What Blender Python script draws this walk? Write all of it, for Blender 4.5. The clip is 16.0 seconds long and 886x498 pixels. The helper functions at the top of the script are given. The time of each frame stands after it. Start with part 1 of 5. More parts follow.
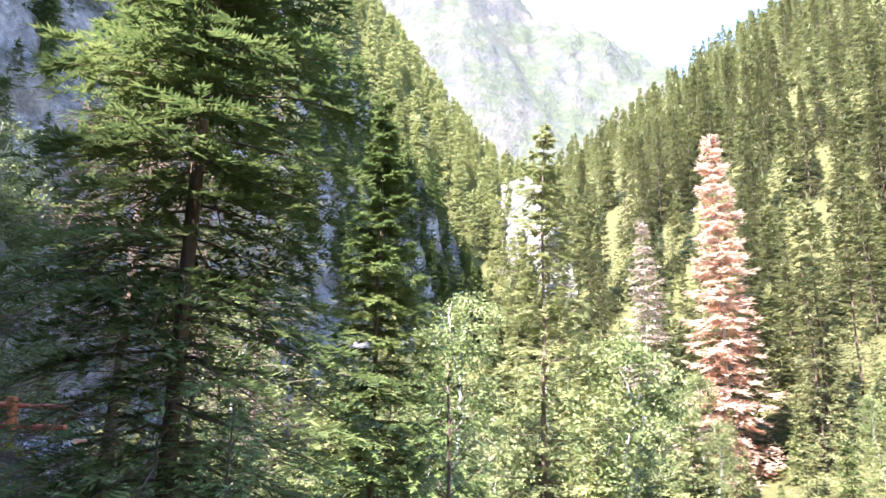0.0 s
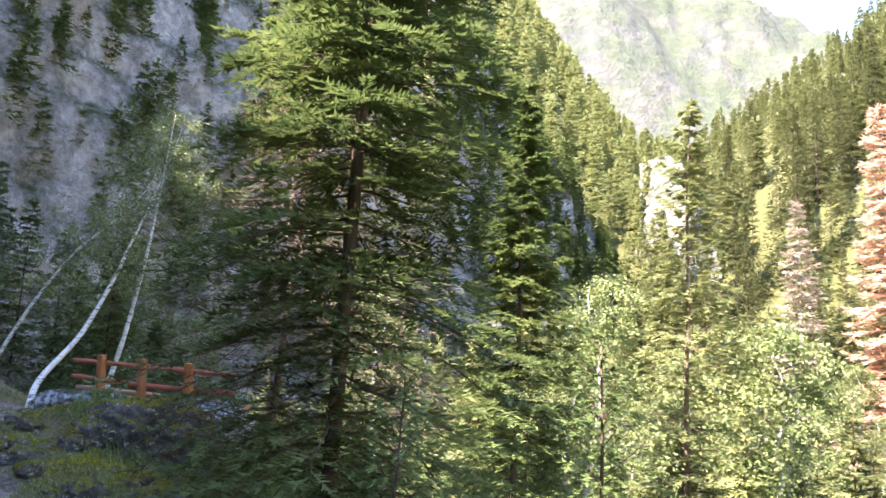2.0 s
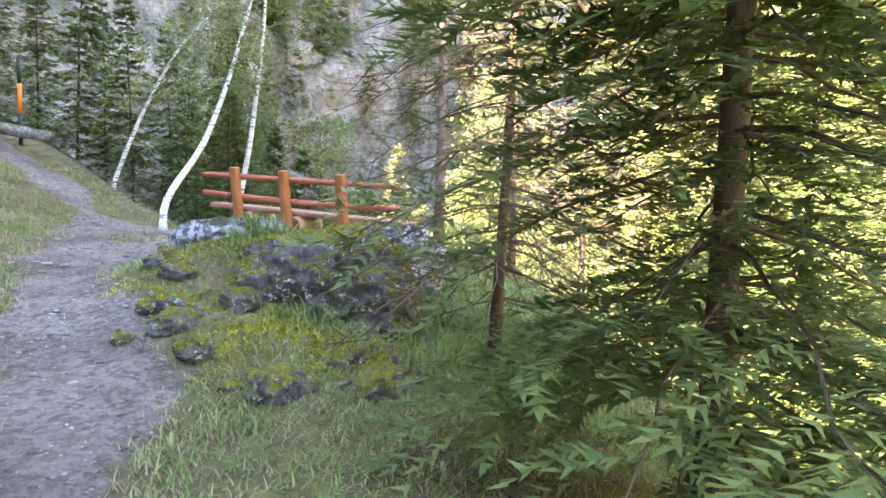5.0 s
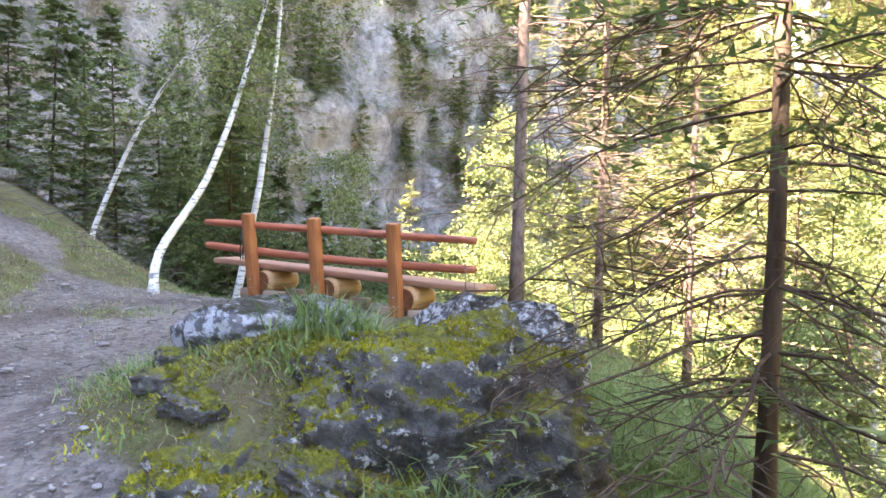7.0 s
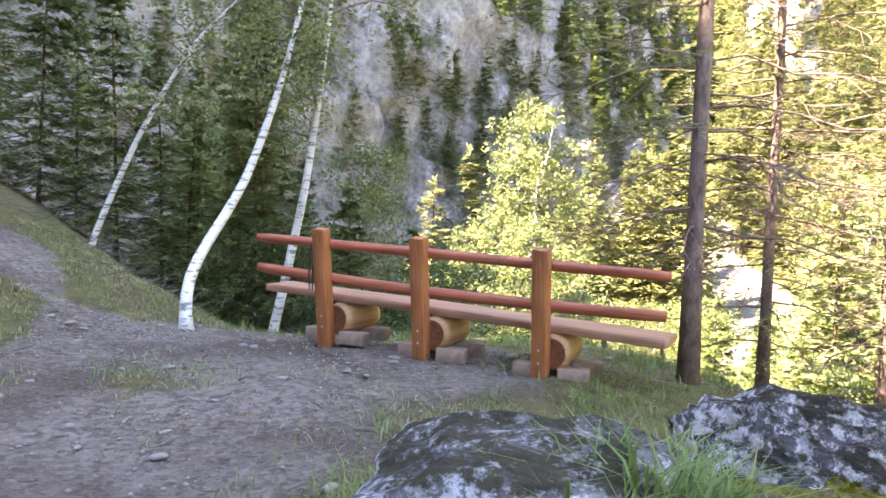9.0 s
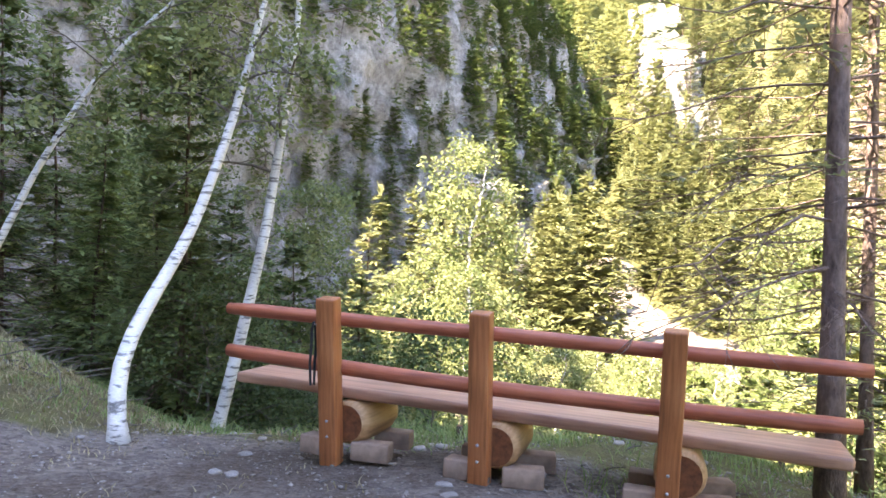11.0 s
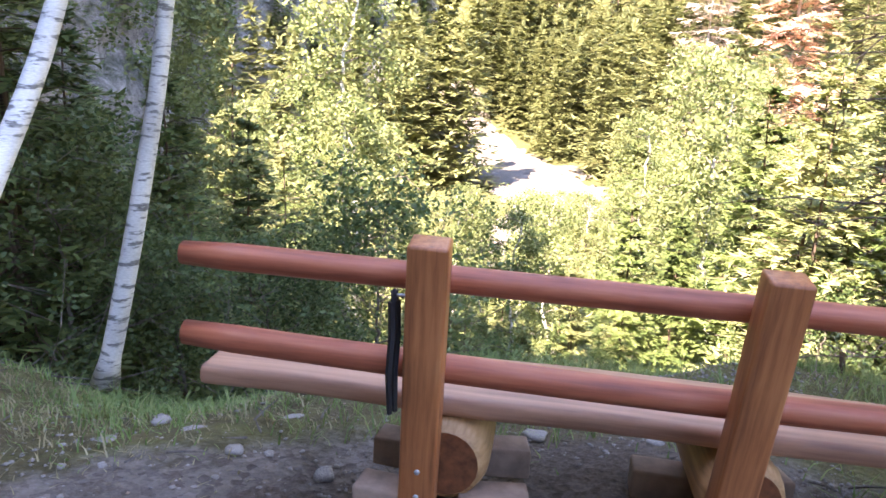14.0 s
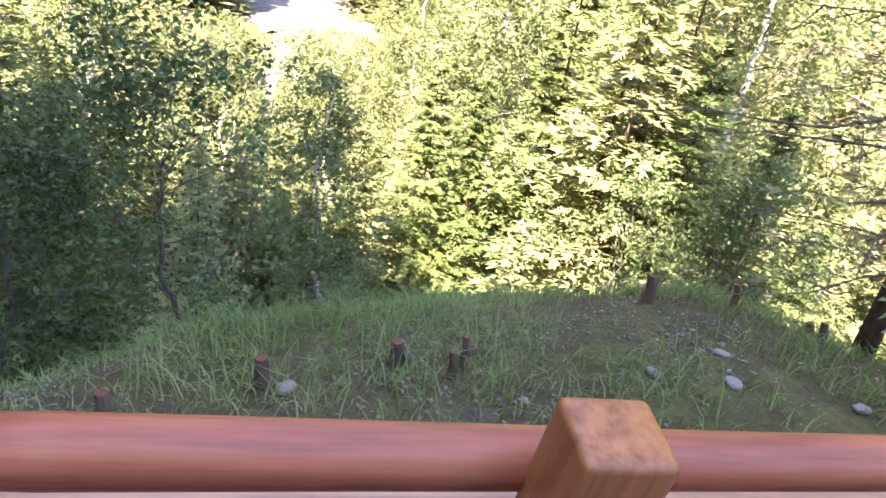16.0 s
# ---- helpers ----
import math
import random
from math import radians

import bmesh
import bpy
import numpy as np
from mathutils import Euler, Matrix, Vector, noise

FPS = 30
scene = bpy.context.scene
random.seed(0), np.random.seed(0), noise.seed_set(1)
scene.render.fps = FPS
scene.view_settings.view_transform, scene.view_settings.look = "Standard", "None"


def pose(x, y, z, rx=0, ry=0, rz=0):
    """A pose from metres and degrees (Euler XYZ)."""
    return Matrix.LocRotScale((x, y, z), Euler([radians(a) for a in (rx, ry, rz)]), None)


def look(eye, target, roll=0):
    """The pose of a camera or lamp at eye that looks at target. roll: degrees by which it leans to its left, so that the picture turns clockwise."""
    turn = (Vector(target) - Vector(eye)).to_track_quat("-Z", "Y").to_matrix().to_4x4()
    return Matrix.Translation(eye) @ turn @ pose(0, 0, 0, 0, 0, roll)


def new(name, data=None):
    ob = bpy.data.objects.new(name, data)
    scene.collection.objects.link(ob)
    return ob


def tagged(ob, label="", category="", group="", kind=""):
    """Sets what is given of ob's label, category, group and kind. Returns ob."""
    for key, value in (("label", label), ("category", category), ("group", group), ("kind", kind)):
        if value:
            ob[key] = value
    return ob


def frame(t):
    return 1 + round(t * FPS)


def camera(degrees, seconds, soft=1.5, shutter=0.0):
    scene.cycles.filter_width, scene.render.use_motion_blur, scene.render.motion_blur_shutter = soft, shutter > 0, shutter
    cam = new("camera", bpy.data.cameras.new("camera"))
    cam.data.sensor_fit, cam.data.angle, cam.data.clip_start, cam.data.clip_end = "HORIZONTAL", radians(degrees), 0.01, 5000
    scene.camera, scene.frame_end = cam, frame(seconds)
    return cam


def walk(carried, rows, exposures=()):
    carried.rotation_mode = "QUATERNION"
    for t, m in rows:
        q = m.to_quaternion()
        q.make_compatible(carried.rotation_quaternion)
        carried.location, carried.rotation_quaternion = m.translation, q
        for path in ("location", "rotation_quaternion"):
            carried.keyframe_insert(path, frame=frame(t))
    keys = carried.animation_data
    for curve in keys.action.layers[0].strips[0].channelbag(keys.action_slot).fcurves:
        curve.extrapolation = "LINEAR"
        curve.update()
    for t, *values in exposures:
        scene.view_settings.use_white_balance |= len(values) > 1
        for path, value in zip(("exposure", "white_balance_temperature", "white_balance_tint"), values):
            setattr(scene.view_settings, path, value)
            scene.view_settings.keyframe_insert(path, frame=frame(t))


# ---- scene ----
cam = camera(64.0, 16.0, soft=1.6)
PATH = [
    (0, (1.998, 1.511, 0.762), (1.828, 3.449, 1.226), 1.1),
    (0.5, (2.024, 1.553, 0.767), (1.897, 3.436, 1.429), 0.7),
    (1, (2.035, 1.522, 0.763), (1.933, 3.341, 1.587), 0.3),
    (1.5, (2.003, 1.433, 0.757), (1.778, 3.283, 1.483), 1.7),
    (2, (1.871, 1.397, 0.75), (1.334, 3.282, 1.146), 3.7),
    (2.5, (1.603, 1.443, 0.769), (0.748, 3.251, 0.776), 1.4),
    (3, (1.381, 1.764, 0.726), (0.374, 3.487, 0.59), 2.9),
    (3.2, (1.31, 1.891, 0.711), (0.295, 3.605, 0.533), 3.4),
    (5.3, (-0.628, 3.645, 0.92), (-1.368, 5.495, 0.741), 1.5),
    (5.5, (-0.813, 3.781, 0.908), (-1.567, 5.629, 0.777), 1.2),
    (6, (-1.279, 4.19, 0.842), (-2.067, 6.025, 0.727), 1.0),
    (6.5, (-1.766, 4.682, 0.877), (-2.494, 6.543, 0.794), 1.4),
    (7, (-2.177, 5.2, 1.002), (-2.904, 7.061, 0.92), 1.5),
    (7.5, (-2.665, 5.566, 1.06), (-3.365, 7.438, 0.985), 1.9),
    (8, (-3.179, 5.904, 1.044), (-3.885, 7.773, 0.948), 2.1),
    (8.5, (-3.715, 6.287, 1.193), (-4.414, 8.158, 1.087), 2.0),
    (8.7, (-3.927, 6.423, 1.185), (-4.617, 8.297, 1.077), 2.0),
    (10.8, (-5.505, 7.812, 1.273), (-5.961, 9.76, 1.29), 1.9),
    (11, (-5.689, 7.921, 1.292), (-6.1, 9.879, 1.311), 1.9),
    (12, (-6.337, 8.541, 1.43), (-6.537, 10.531, 1.419), 1.4),
    (12.5, (-6.613, 8.879, 1.407), (-6.728, 10.874, 1.329), 0.3),
    (13, (-6.849, 9.253, 1.368), (-6.911, 11.242, 1.169), 0.2),
    (13.5, (-6.993, 9.655, 1.383), (-7.001, 11.628, 1.059), 1.2),
    (14, (-7.255, 10.025, 1.445), (-7.196, 11.972, 0.993), 2.6),
    (14.5, (-7.441, 10.352, 1.492), (-7.303, 12.272, 0.952), 4.9),
    (15, (-7.63, 10.738, 1.521), (-7.319, 12.628, 0.948), 8.2),
    (15.2, (-7.711, 10.856, 1.503), (-7.314, 12.727, 0.917), 9.1),
    (15.5, (-7.836, 11.074, 1.493), (-7.304, 12.911, 0.909), 10.9),
    (16, (-7.709, 11.454, 1.487), (-6.967, 13.124, 0.674), 10.5),
]
walk(cam, [(t, look(eye, target, roll)) for t, eye, target, roll in PATH],
     [(0.0, 3.5, 6200, 20), (0.5, 3.15, 6000, 18), (1.0, 2.8, 6000, 17), (1.5, 2.95, 6200, 18), (2.0, 3.45, 6900, 18), (2.5, 4.3, 8000, 14), (3.2, 4.85, 8300, 14), (5.5, 4.9, 8400, 18),
      (7.0, 4.65, 8400, 20), (8.7, 4.4, 8400, 20), (10.8, 4.2, 8000, 20), (12.5, 3.95, 7800, 24), (16.0, 4.1, 7300, 24)])

# ---- light ----
SUN_TO = Vector((-0.40, -0.60, 0.86)).normalized()
world = bpy.data.worlds.new("sky")
scene.world = world
world.use_nodes = True
wn, wl = world.node_tree.nodes, world.node_tree.links
sky = wn.new("ShaderNodeTexSky")
sky.sky_type, sky.sun_disc = "NISHITA", False
sky.altitude, sky.air_density, sky.dust_density, sky.ozone_density = 1200, 0.9, 0.1, 3.0
sky.sun_elevation = math.asin(SUN_TO.z)
sky.sun_rotation = math.atan2(SUN_TO.x, SUN_TO.y)
# fair-weather clouds
tc = wn.new("ShaderNodeTexCoord")
mp = wn.new("ShaderNodeMapping")
mp.inputs["Scale"].default_value, mp.inputs["Location"].default_value = (1, 1, 1.9), (0.35, 0.2, 0.1)
wl.new(tc.outputs["Generated"], mp.inputs["Vector"])
cn = wn.new("ShaderNodeTexNoise")
cn.inputs["Scale"].default_value, cn.inputs["Detail"].default_value, cn.inputs["Roughness"].default_value = 3.1, 9, 0.55
wl.new(mp.outputs[0], cn.inputs["Vector"])
cr = wn.new("ShaderNodeValToRGB")
cr.color_ramp.elements[0].position, cr.color_ramp.elements[1].position = 0.60, 0.70
# one large cumulus stands beside the peak
far = wn.new("ShaderNodeVectorMath")
far.operation = "DISTANCE"
far.inputs[1].default_value = (0.095, 0.832, 0.545)
wl.new(tc.outputs["Generated"], far.inputs[0])
heap = wn.new("ShaderNodeMapRange")
heap.inputs[1].default_value, heap.inputs[2].default_value = 0.02, 0.17
heap.inputs[3].default_value, heap.inputs[4].default_value = 0.30, 0.0
wl.new(far.outputs["Value"], heap.inputs[0])
bank = wn.new("ShaderNodeMath")
bank.operation = "ADD"
wl.new(cn.outputs[0], bank.inputs[0])
wl.new(heap.outputs[0], bank.inputs[1])
wl.new(bank.outputs[0], cr.inputs[0])
cm = wn.new("ShaderNodeMix")
cm.data_type = "RGBA"
cm.inputs[7].default_value = (5.5, 5.5, 5.7, 1)
wl.new(cr.outputs[0], cm.inputs[0])
wl.new(sky.outputs[0], cm.inputs[6])
wl.new(cm.outputs[2], wn["Background"].inputs[0])
wn["Background"].inputs[1].default_value = 0.13
sun = new("sun", bpy.data.lights.new("sun", "SUN"))
sun.data.energy, sun.data.angle, sun.data.color = 3.2, radians(0.5), (1.0, 0.95, 0.88)
sun.matrix_world = look((0, 0, 60), Vector((0, 0, 60)) - SUN_TO)


# ---- materials ----
def material(name, rough=0.8, spec=0.3):
    m = bpy.data.materials.new(name)
    m.use_nodes = True
    b = m.node_tree.nodes["Principled BSDF"]
    b.inputs["Roughness"].default_value = rough
    b.inputs["Specular IOR Level"].default_value = spec
    return m, m.node_tree.nodes, m.node_tree.links, b


def noise_node(n, l, scale, detail=6, rough=0.6, coords=None, kind="ShaderNodeTexNoise"):
    t = n.new(kind)
    t.inputs["Scale"].default_value = scale
    if kind == "ShaderNodeTexNoise":
        t.inputs["Detail"].default_value, t.inputs["Roughness"].default_value = detail, rough
    if coords is not None:
        l.new(coords, t.inputs["Vector"])
    return t


def ramp(n, l, source, stops):
    r = n.new("ShaderNodeValToRGB")
    e = r.color_ramp.elements
    while len(e) < len(stops):
        e.new(0.5)
    for k, (p, c) in zip(e, stops):
        k.position, k.color = p, (*c, 1)
    l.new(source, r.inputs[0])
    return r.outputs[0]


def mixed(n, l, fac, a, b, mode="MIX"):
    m = n.new("ShaderNodeMix")
    m.data_type, m.blend_type = "RGBA", mode
    for sock, v in ((m.inputs[0], fac), (m.inputs[6], a), (m.inputs[7], b)):
        if isinstance(v, bpy.types.NodeSocket):
            l.new(v, sock)
        else:
            sock.default_value = v if isinstance(v, (int, float)) else (*v, 1)
    return m.outputs[2]


def bumped(n, l, b, height, strength, distance):
    k = n.new("ShaderNodeBump")
    k.inputs["Strength"].default_value, k.inputs["Distance"].default_value = strength, distance
    l.new(height, k.inputs["Height"])
    l.new(k.outputs[0], b.inputs["Normal"])


def geo_pos(n):
    return n.new("ShaderNodeNewGeometry").outputs["Position"]


def obj_pos(n):
    return n.new("ShaderNodeTexCoord").outputs["Object"]


def leafy(name, dark, mid, light, translucency=0.25, rough=0.55, island=True):
    """Needles or leaves: colour varies from spray to spray and from tree to tree, and light passes through."""
    m, n, l, b = material(name, rough, 0.25)
    g = n.new("ShaderNodeNewGeometry")
    o = n.new("ShaderNodeObjectInfo")
    t = noise_node(n, l, 0.9, 3, 0.6, g.outputs["Position"])
    c = ramp(n, l, t.outputs[0], [(0.32, dark), (0.5, mid), (0.68, light)])
    if island:
        c = mixed(n, l, 0.5, c, ramp(n, l, g.outputs["Random Per Island"], [(0.1, dark), (0.55, mid), (0.95, light)]))
    h = n.new("ShaderNodeHueSaturation")
    v = n.new("ShaderNodeMapRange")
    v.inputs[3].default_value, v.inputs[4].default_value = 0.75, 1.25
    l.new(o.outputs["Random"], v.inputs[0])
    l.new(v.outputs[0], h.inputs["Value"])
    l.new(c, h.inputs["Color"])
    l.new(h.outputs[0], b.inputs["Base Color"])
    tr = n.new("ShaderNodeBsdfTranslucent")
    l.new(h.outputs[0], tr.inputs[0])
    mix = n.new("ShaderNodeMixShader")
    mix.inputs[0].default_value = translucency
    l.new(b.outputs[0], mix.inputs[1])
    l.new(tr.outputs[0], mix.inputs[2])
    l.new(mix.outputs[0], n["Material Output"].inputs[0])
    return m


def bark(name, dark, light, scale=9.0, stretch=0.25, relief=0.02):
    m, n, l, b = material(name, 0.9, 0.15)
    mp = n.new("ShaderNodeMapping")
    mp.inputs["Scale"].default_value = (1, 1, stretch)
    l.new(geo_pos(n), mp.inputs["Vector"])
    t = noise_node(n, l, scale, 8, 0.7, mp.outputs[0])
    v = noise_node(n, l, scale * 3, 3, 0.6, mp.outputs[0])
    c = ramp(n, l, t.outputs[0], [(0.3, dark), (0.52, light), (0.72, tuple(min(1, x * 1.5) for x in light))])
    l.new(mixed(n, l, 0.35, c, ramp(n, l, v.outputs[0], [(0.35, dark), (0.7, light)])), b.inputs["Base Color"])
    bumped(n, l, b, t.outputs[0], 0.9, relief)
    return m


def birch_bark():
    m, n, l, b = material("birch_bark", 0.6, 0.3)
    p = geo_pos(n)
    mp = n.new("ShaderNodeMapping")
    mp.inputs["Scale"].default_value = (1, 1, 5)
    l.new(p, mp.inputs["Vector"])
    t = noise_node(n, l, 5.5, 5, 0.6, mp.outputs[0])
    w = noise_node(n, l, 1.6, 4, 0.6, p)
    f = noise_node(n, l, 40, 4, 0.6, mp.outputs[0])
    c = ramp(n, l, w.outputs[0], [(0.3, (0.36, 0.32, 0.28)), (0.52, (0.62, 0.59, 0.55)), (0.8, (0.78, 0.75, 0.71))])
    c = mixed(n, l, ramp(n, l, t.outputs[0], [(0.535, (0, 0, 0)), (0.59, (1, 1, 1))]), c, (0.04, 0.036, 0.032))
    c = mixed(n, l, 0.25, c, ramp(n, l, f.outputs[0], [(0.4, (0.35, 0.32, 0.29)), (0.6, (0.85, 0.83, 0.8))]))
    l.new(c, b.inputs["Base Color"])
    bumped(n, l, b, t.outputs[0], 0.4, 0.01)
    return m


def rock(name, tones, scale, relief, moss=None, lichen=None, object_space=True, moss_at=0.5, lichen_at=0.54):
    """Broken stone in several tones, with lichen spots and moss on what faces up."""
    m, n, l, b = material(name, 0.88, 0.25)
    p = obj_pos(n) if object_space else geo_pos(n)
    big = noise_node(n, l, scale, 10, 0.68, p)
    fine = noise_node(n, l, scale * 7, 8, 0.7, p)
    vor = noise_node(n, l, scale * 2.2, coords=p, kind="ShaderNodeTexVoronoi")
    vor.feature = "DISTANCE_TO_EDGE"
    c = ramp(n, l, big.outputs[0], [(0.28, tones[0]), (0.46, tones[1]), (0.6, tones[2]), (0.75, tones[1])])
    c = mixed(n, l, 0.4, c, ramp(n, l, fine.outputs[0], [(0.35, tones[0]), (0.65, tones[2])]))
    if lichen:
        spots = noise_node(n, l, scale * 4.5, 5, 0.75, p)
        c = mixed(n, l, ramp(n, l, spots.outputs[0], [(lichen_at, (0, 0, 0)), (lichen_at + 0.05, (1, 1, 1))]), c, lichen)
    if moss:
        g = n.new("ShaderNodeNewGeometry")
        sep = n.new("ShaderNodeSeparateXYZ")
        l.new(g.outputs["Normal"], sep.inputs[0])
        mn = noise_node(n, l, scale * 2.4, 10, 0.78, p)
        add = n.new("ShaderNodeMath")
        add.operation = "MULTIPLY_ADD"
        add.inputs[1].default_value = 0.28
        l.new(sep.outputs[2], add.inputs[0])
        l.new(mn.outputs[0], add.inputs[2])
        tint = noise_node(n, l, scale * 9, 5, 0.7, p)
        c = mixed(n, l, ramp(n, l, add.outputs[0], [(moss_at + 0.12, (0, 0, 0)), (moss_at + (0.24 if object_space else 0.40), (1, 1, 1))]), c,
                  ramp(n, l, tint.outputs[0], [(0.3, moss[0]), (0.55, moss[1]), (0.75, moss[2])]))
    l.new(c, b.inputs["Base Color"])
    ht = mixed(n, l, 0.35, big.outputs[0], fine.outputs[0])
    ht = mixed(n, l, 0.25, ht, vor.outputs[0])
    if moss:
        ht = mixed(n, l, 0.4, ht, tint.outputs[0])
    bumped(n, l, b, ht, 1.0, relief)
    return m


def ground_material():
    """Trodden stony earth along the trail, dry grass and moss beside it, needle litter under the trees."""
    m, n, l, b = material("forest_ground", 0.95, 0.15)
    p = geo_pos(n)
    at = n.new("ShaderNodeAttribute")
    at.attribute_name = "trodden"
    big = noise_node(n, l, 0.8, 8, 0.65, p)
    mid = noise_node(n, l, 5, 8, 0.7, p)
    fine = noise_node(n, l, 45, 6, 0.7, p)
    grit = noise_node(n, l, 26, coords=p, kind="ShaderNodeTexVoronoi")
    earth = ramp(n, l, mid.outputs[0], [(0.3, (0.055, 0.038, 0.029)), (0.5, (0.155, 0.118, 0.096)), (0.7, (0.30, 0.245, 0.208))])
    earth = mixed(n, l, 0.5, earth, ramp(n, l, fine.outputs[0], [(0.3, (0.045, 0.034, 0.028)), (0.7, (0.29, 0.245, 0.22))]))
    earth = mixed(n, l, 0.35, earth, ramp(n, l, grit.outputs[1], [(0.2, (0.07, 0.056, 0.047)), (0.8, (0.34, 0.295, 0.26))]))
    earth = mixed(n, l, ramp(n, l, big.outputs[0], [(0.42, (0, 0, 0)), (0.6, (0.75, 0.75, 0.75))]), earth, ramp(n, l, fine.outputs[0], [(0.35, (0.035, 0.024, 0.018)), (0.7, (0.15, 0.112, 0.085))]))
    turf = ramp(n, l, mid.outputs[0], [(0.28, (0.035, 0.028, 0.016)), (0.45, (0.10, 0.085, 0.036)), (0.6, (0.15, 0.15, 0.045)), (0.75, (0.27, 0.23, 0.11))])
    turf = mixed(n, l, 0.4, turf, ramp(n, l, fine.outputs[0], [(0.3, (0.045, 0.04, 0.025)), (0.7, (0.17, 0.155, 0.075))]))
    turf = mixed(n, l, ramp(n, l, big.outputs[0], [(0.45, (0, 0, 0)), (0.62, (0.6, 0.6, 0.6))]), turf, (0.13, 0.09, 0.06))
    lea = n.new("ShaderNodeAttribute")
    lea.attribute_name = "meadow"
    turf = mixed(n, l, lea.outputs["Fac"], turf, ramp(n, l, mid.outputs[0], [(0.3, (0.05, 0.055, 0.022)), (0.55, (0.10, 0.098, 0.038)), (0.75, (0.16, 0.145, 0.065))]))
    edge = n.new("ShaderNodeMath")
    edge.operation = "MULTIPLY_ADD"
    edge.inputs[1].default_value = 0.7
    l.new(mid.outputs[0], edge.inputs[0])
    l.new(at.outputs["Fac"], edge.inputs[2])
    l.new(mixed(n, l, ramp(n, l, edge.outputs[0], [(0.75, (0, 0, 0)), (0.95, (1, 1, 1))]), turf, earth), b.inputs["Base Color"])
    bumped(n, l, b, mixed(n, l, 0.35, mixed(n, l, 0.5, mid.outputs[0], fine.outputs[0]), grit.outputs[0]), 1.0, 0.06)
    return m


def stained_wood(name, tones, streak=38.0):
    """Oiled wood with the grain along the part's own x axis."""
    m, n, l, b = material(name, 0.42, 0.45)
    p = obj_pos(n)
    mp = n.new("ShaderNodeMapping")
    mp.inputs["Scale"].default_value = (0.06, 1, 1)
    l.new(p, mp.inputs["Vector"])
    g = noise_node(n, l, streak, 6, 0.6, mp.outputs[0])
    d = noise_node(n, l, 2.2, 5, 0.6, p)
    knots = noise_node(n, l, 5, coords=mp.outputs[0], kind="ShaderNodeTexVoronoi")
    c = ramp(n, l, g.outputs[0], [(0.34, tuple(x * 0.8 for x in tones[0])), (0.5, tones[1]), (0.66, tones[2])])
    c = mixed(n, l, 0.3, c, ramp(n, l, d.outputs[0], [(0.3, tones[0]), (0.7, tones[2])]))
    c = mixed(n, l, ramp(n, l, knots.outputs[0], [(0.02, (0.5, 0.5, 0.5)), (0.07, (0, 0, 0))]), c, tuple(x * 0.5 for x in tones[0]))
    l.new(c, b.inputs["Base Color"])
    r = n.new("ShaderNodeMapRange")
    r.inputs[3].default_value, r.inputs[4].default_value = 0.35, 0.62
    l.new(d.outputs[0], r.inputs[0])
    l.new(r.outputs[0], b.inputs["Roughness"])
    bumped(n, l, b, g.outputs[0], 0.35, 0.004)
    return m


def plain(name, colour, rough=0.6, scale=30, spread=0.25):
    m, n, l, b = material(name, rough)
    t = noise_node(n, l, scale, 5, 0.6, obj_pos(n))
    l.new(ramp(n, l, t.outputs[0], [(0.3, tuple(c * (1 - spread) for c in colour)), (0.7, tuple(min(1, c * (1 + spread)) for c in colour))]), b.inputs["Base Color"])
    bumped(n, l, b, t.outputs[0], 0.3, 0.003)
    return m


M_SPRUCE = leafy("spruce_needles", (0.048, 0.08, 0.027), (0.14, 0.195, 0.064), (0.29, 0.33, 0.115), 0.36)
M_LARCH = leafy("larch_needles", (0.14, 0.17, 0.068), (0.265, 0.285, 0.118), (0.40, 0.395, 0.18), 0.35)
M_FOREST = leafy("forest_needles", (0.06, 0.082, 0.034), (0.165, 0.18, 0.078), (0.32, 0.305, 0.15), 0.25)
M_DEAD_PINK = leafy("dry_rust_needles", (0.45, 0.30, 0.22), (0.63, 0.455, 0.355), (0.76, 0.60, 0.50), 0.35)
M_DEAD_GREY = leafy("dry_bare_twigs", (0.32, 0.26, 0.21), (0.5, 0.43, 0.37), (0.62, 0.55, 0.48), 0.2)
M_LEAF = leafy("birch_leaves", (0.09, 0.13, 0.045), (0.18, 0.215, 0.085), (0.31, 0.325, 0.14), 0.38)
M_SHRUB = leafy("shrub_leaves", (0.05, 0.085, 0.035), (0.10, 0.15, 0.055), (0.19, 0.24, 0.09), 0.35)
M_GRASS = leafy("grass_blades", (0.085, 0.14, 0.04), (0.17, 0.25, 0.075), (0.33, 0.34, 0.15), 0.35)
M_STRAW = leafy("dry_grass_blades", (0.20, 0.165, 0.085), (0.34, 0.285, 0.16), (0.50, 0.43, 0.27), 0.3)
M_TWIG = bark("grey_twigs", (0.06, 0.05, 0.045), (0.17, 0.145, 0.125), 20)
M_BARK = bark("spruce_bark", (0.05, 0.035, 0.028), (0.15, 0.105, 0.08))
M_LARCH_BARK = bark("scaly_larch_bark", (0.05, 0.036, 0.032), (0.27, 0.195, 0.17), 15, 0.45, 0.03)
M_BIRCH = birch_bark()
M_CLIFF = rock("cliff_rock", ((0.07, 0.064, 0.062), (0.28, 0.252, 0.248), (0.52, 0.475, 0.46)), 0.2, 1.3,
               ((0.02, 0.03, 0.013), (0.05, 0.06, 0.022), (0.09, 0.095, 0.035)), None, False, 0.36)
# The blue cast of these rock tones is distance haze put into the colour.
M_MOUNTAIN = rock("hazed_mountain_rock", ((0.055, 0.057, 0.076), (0.09, 0.084, 0.098), (0.19, 0.145, 0.14)), 0.007, 20,
                  ((0.05, 0.06, 0.042), (0.072, 0.082, 0.05), (0.11, 0.108, 0.06)), None, False, 0.32)
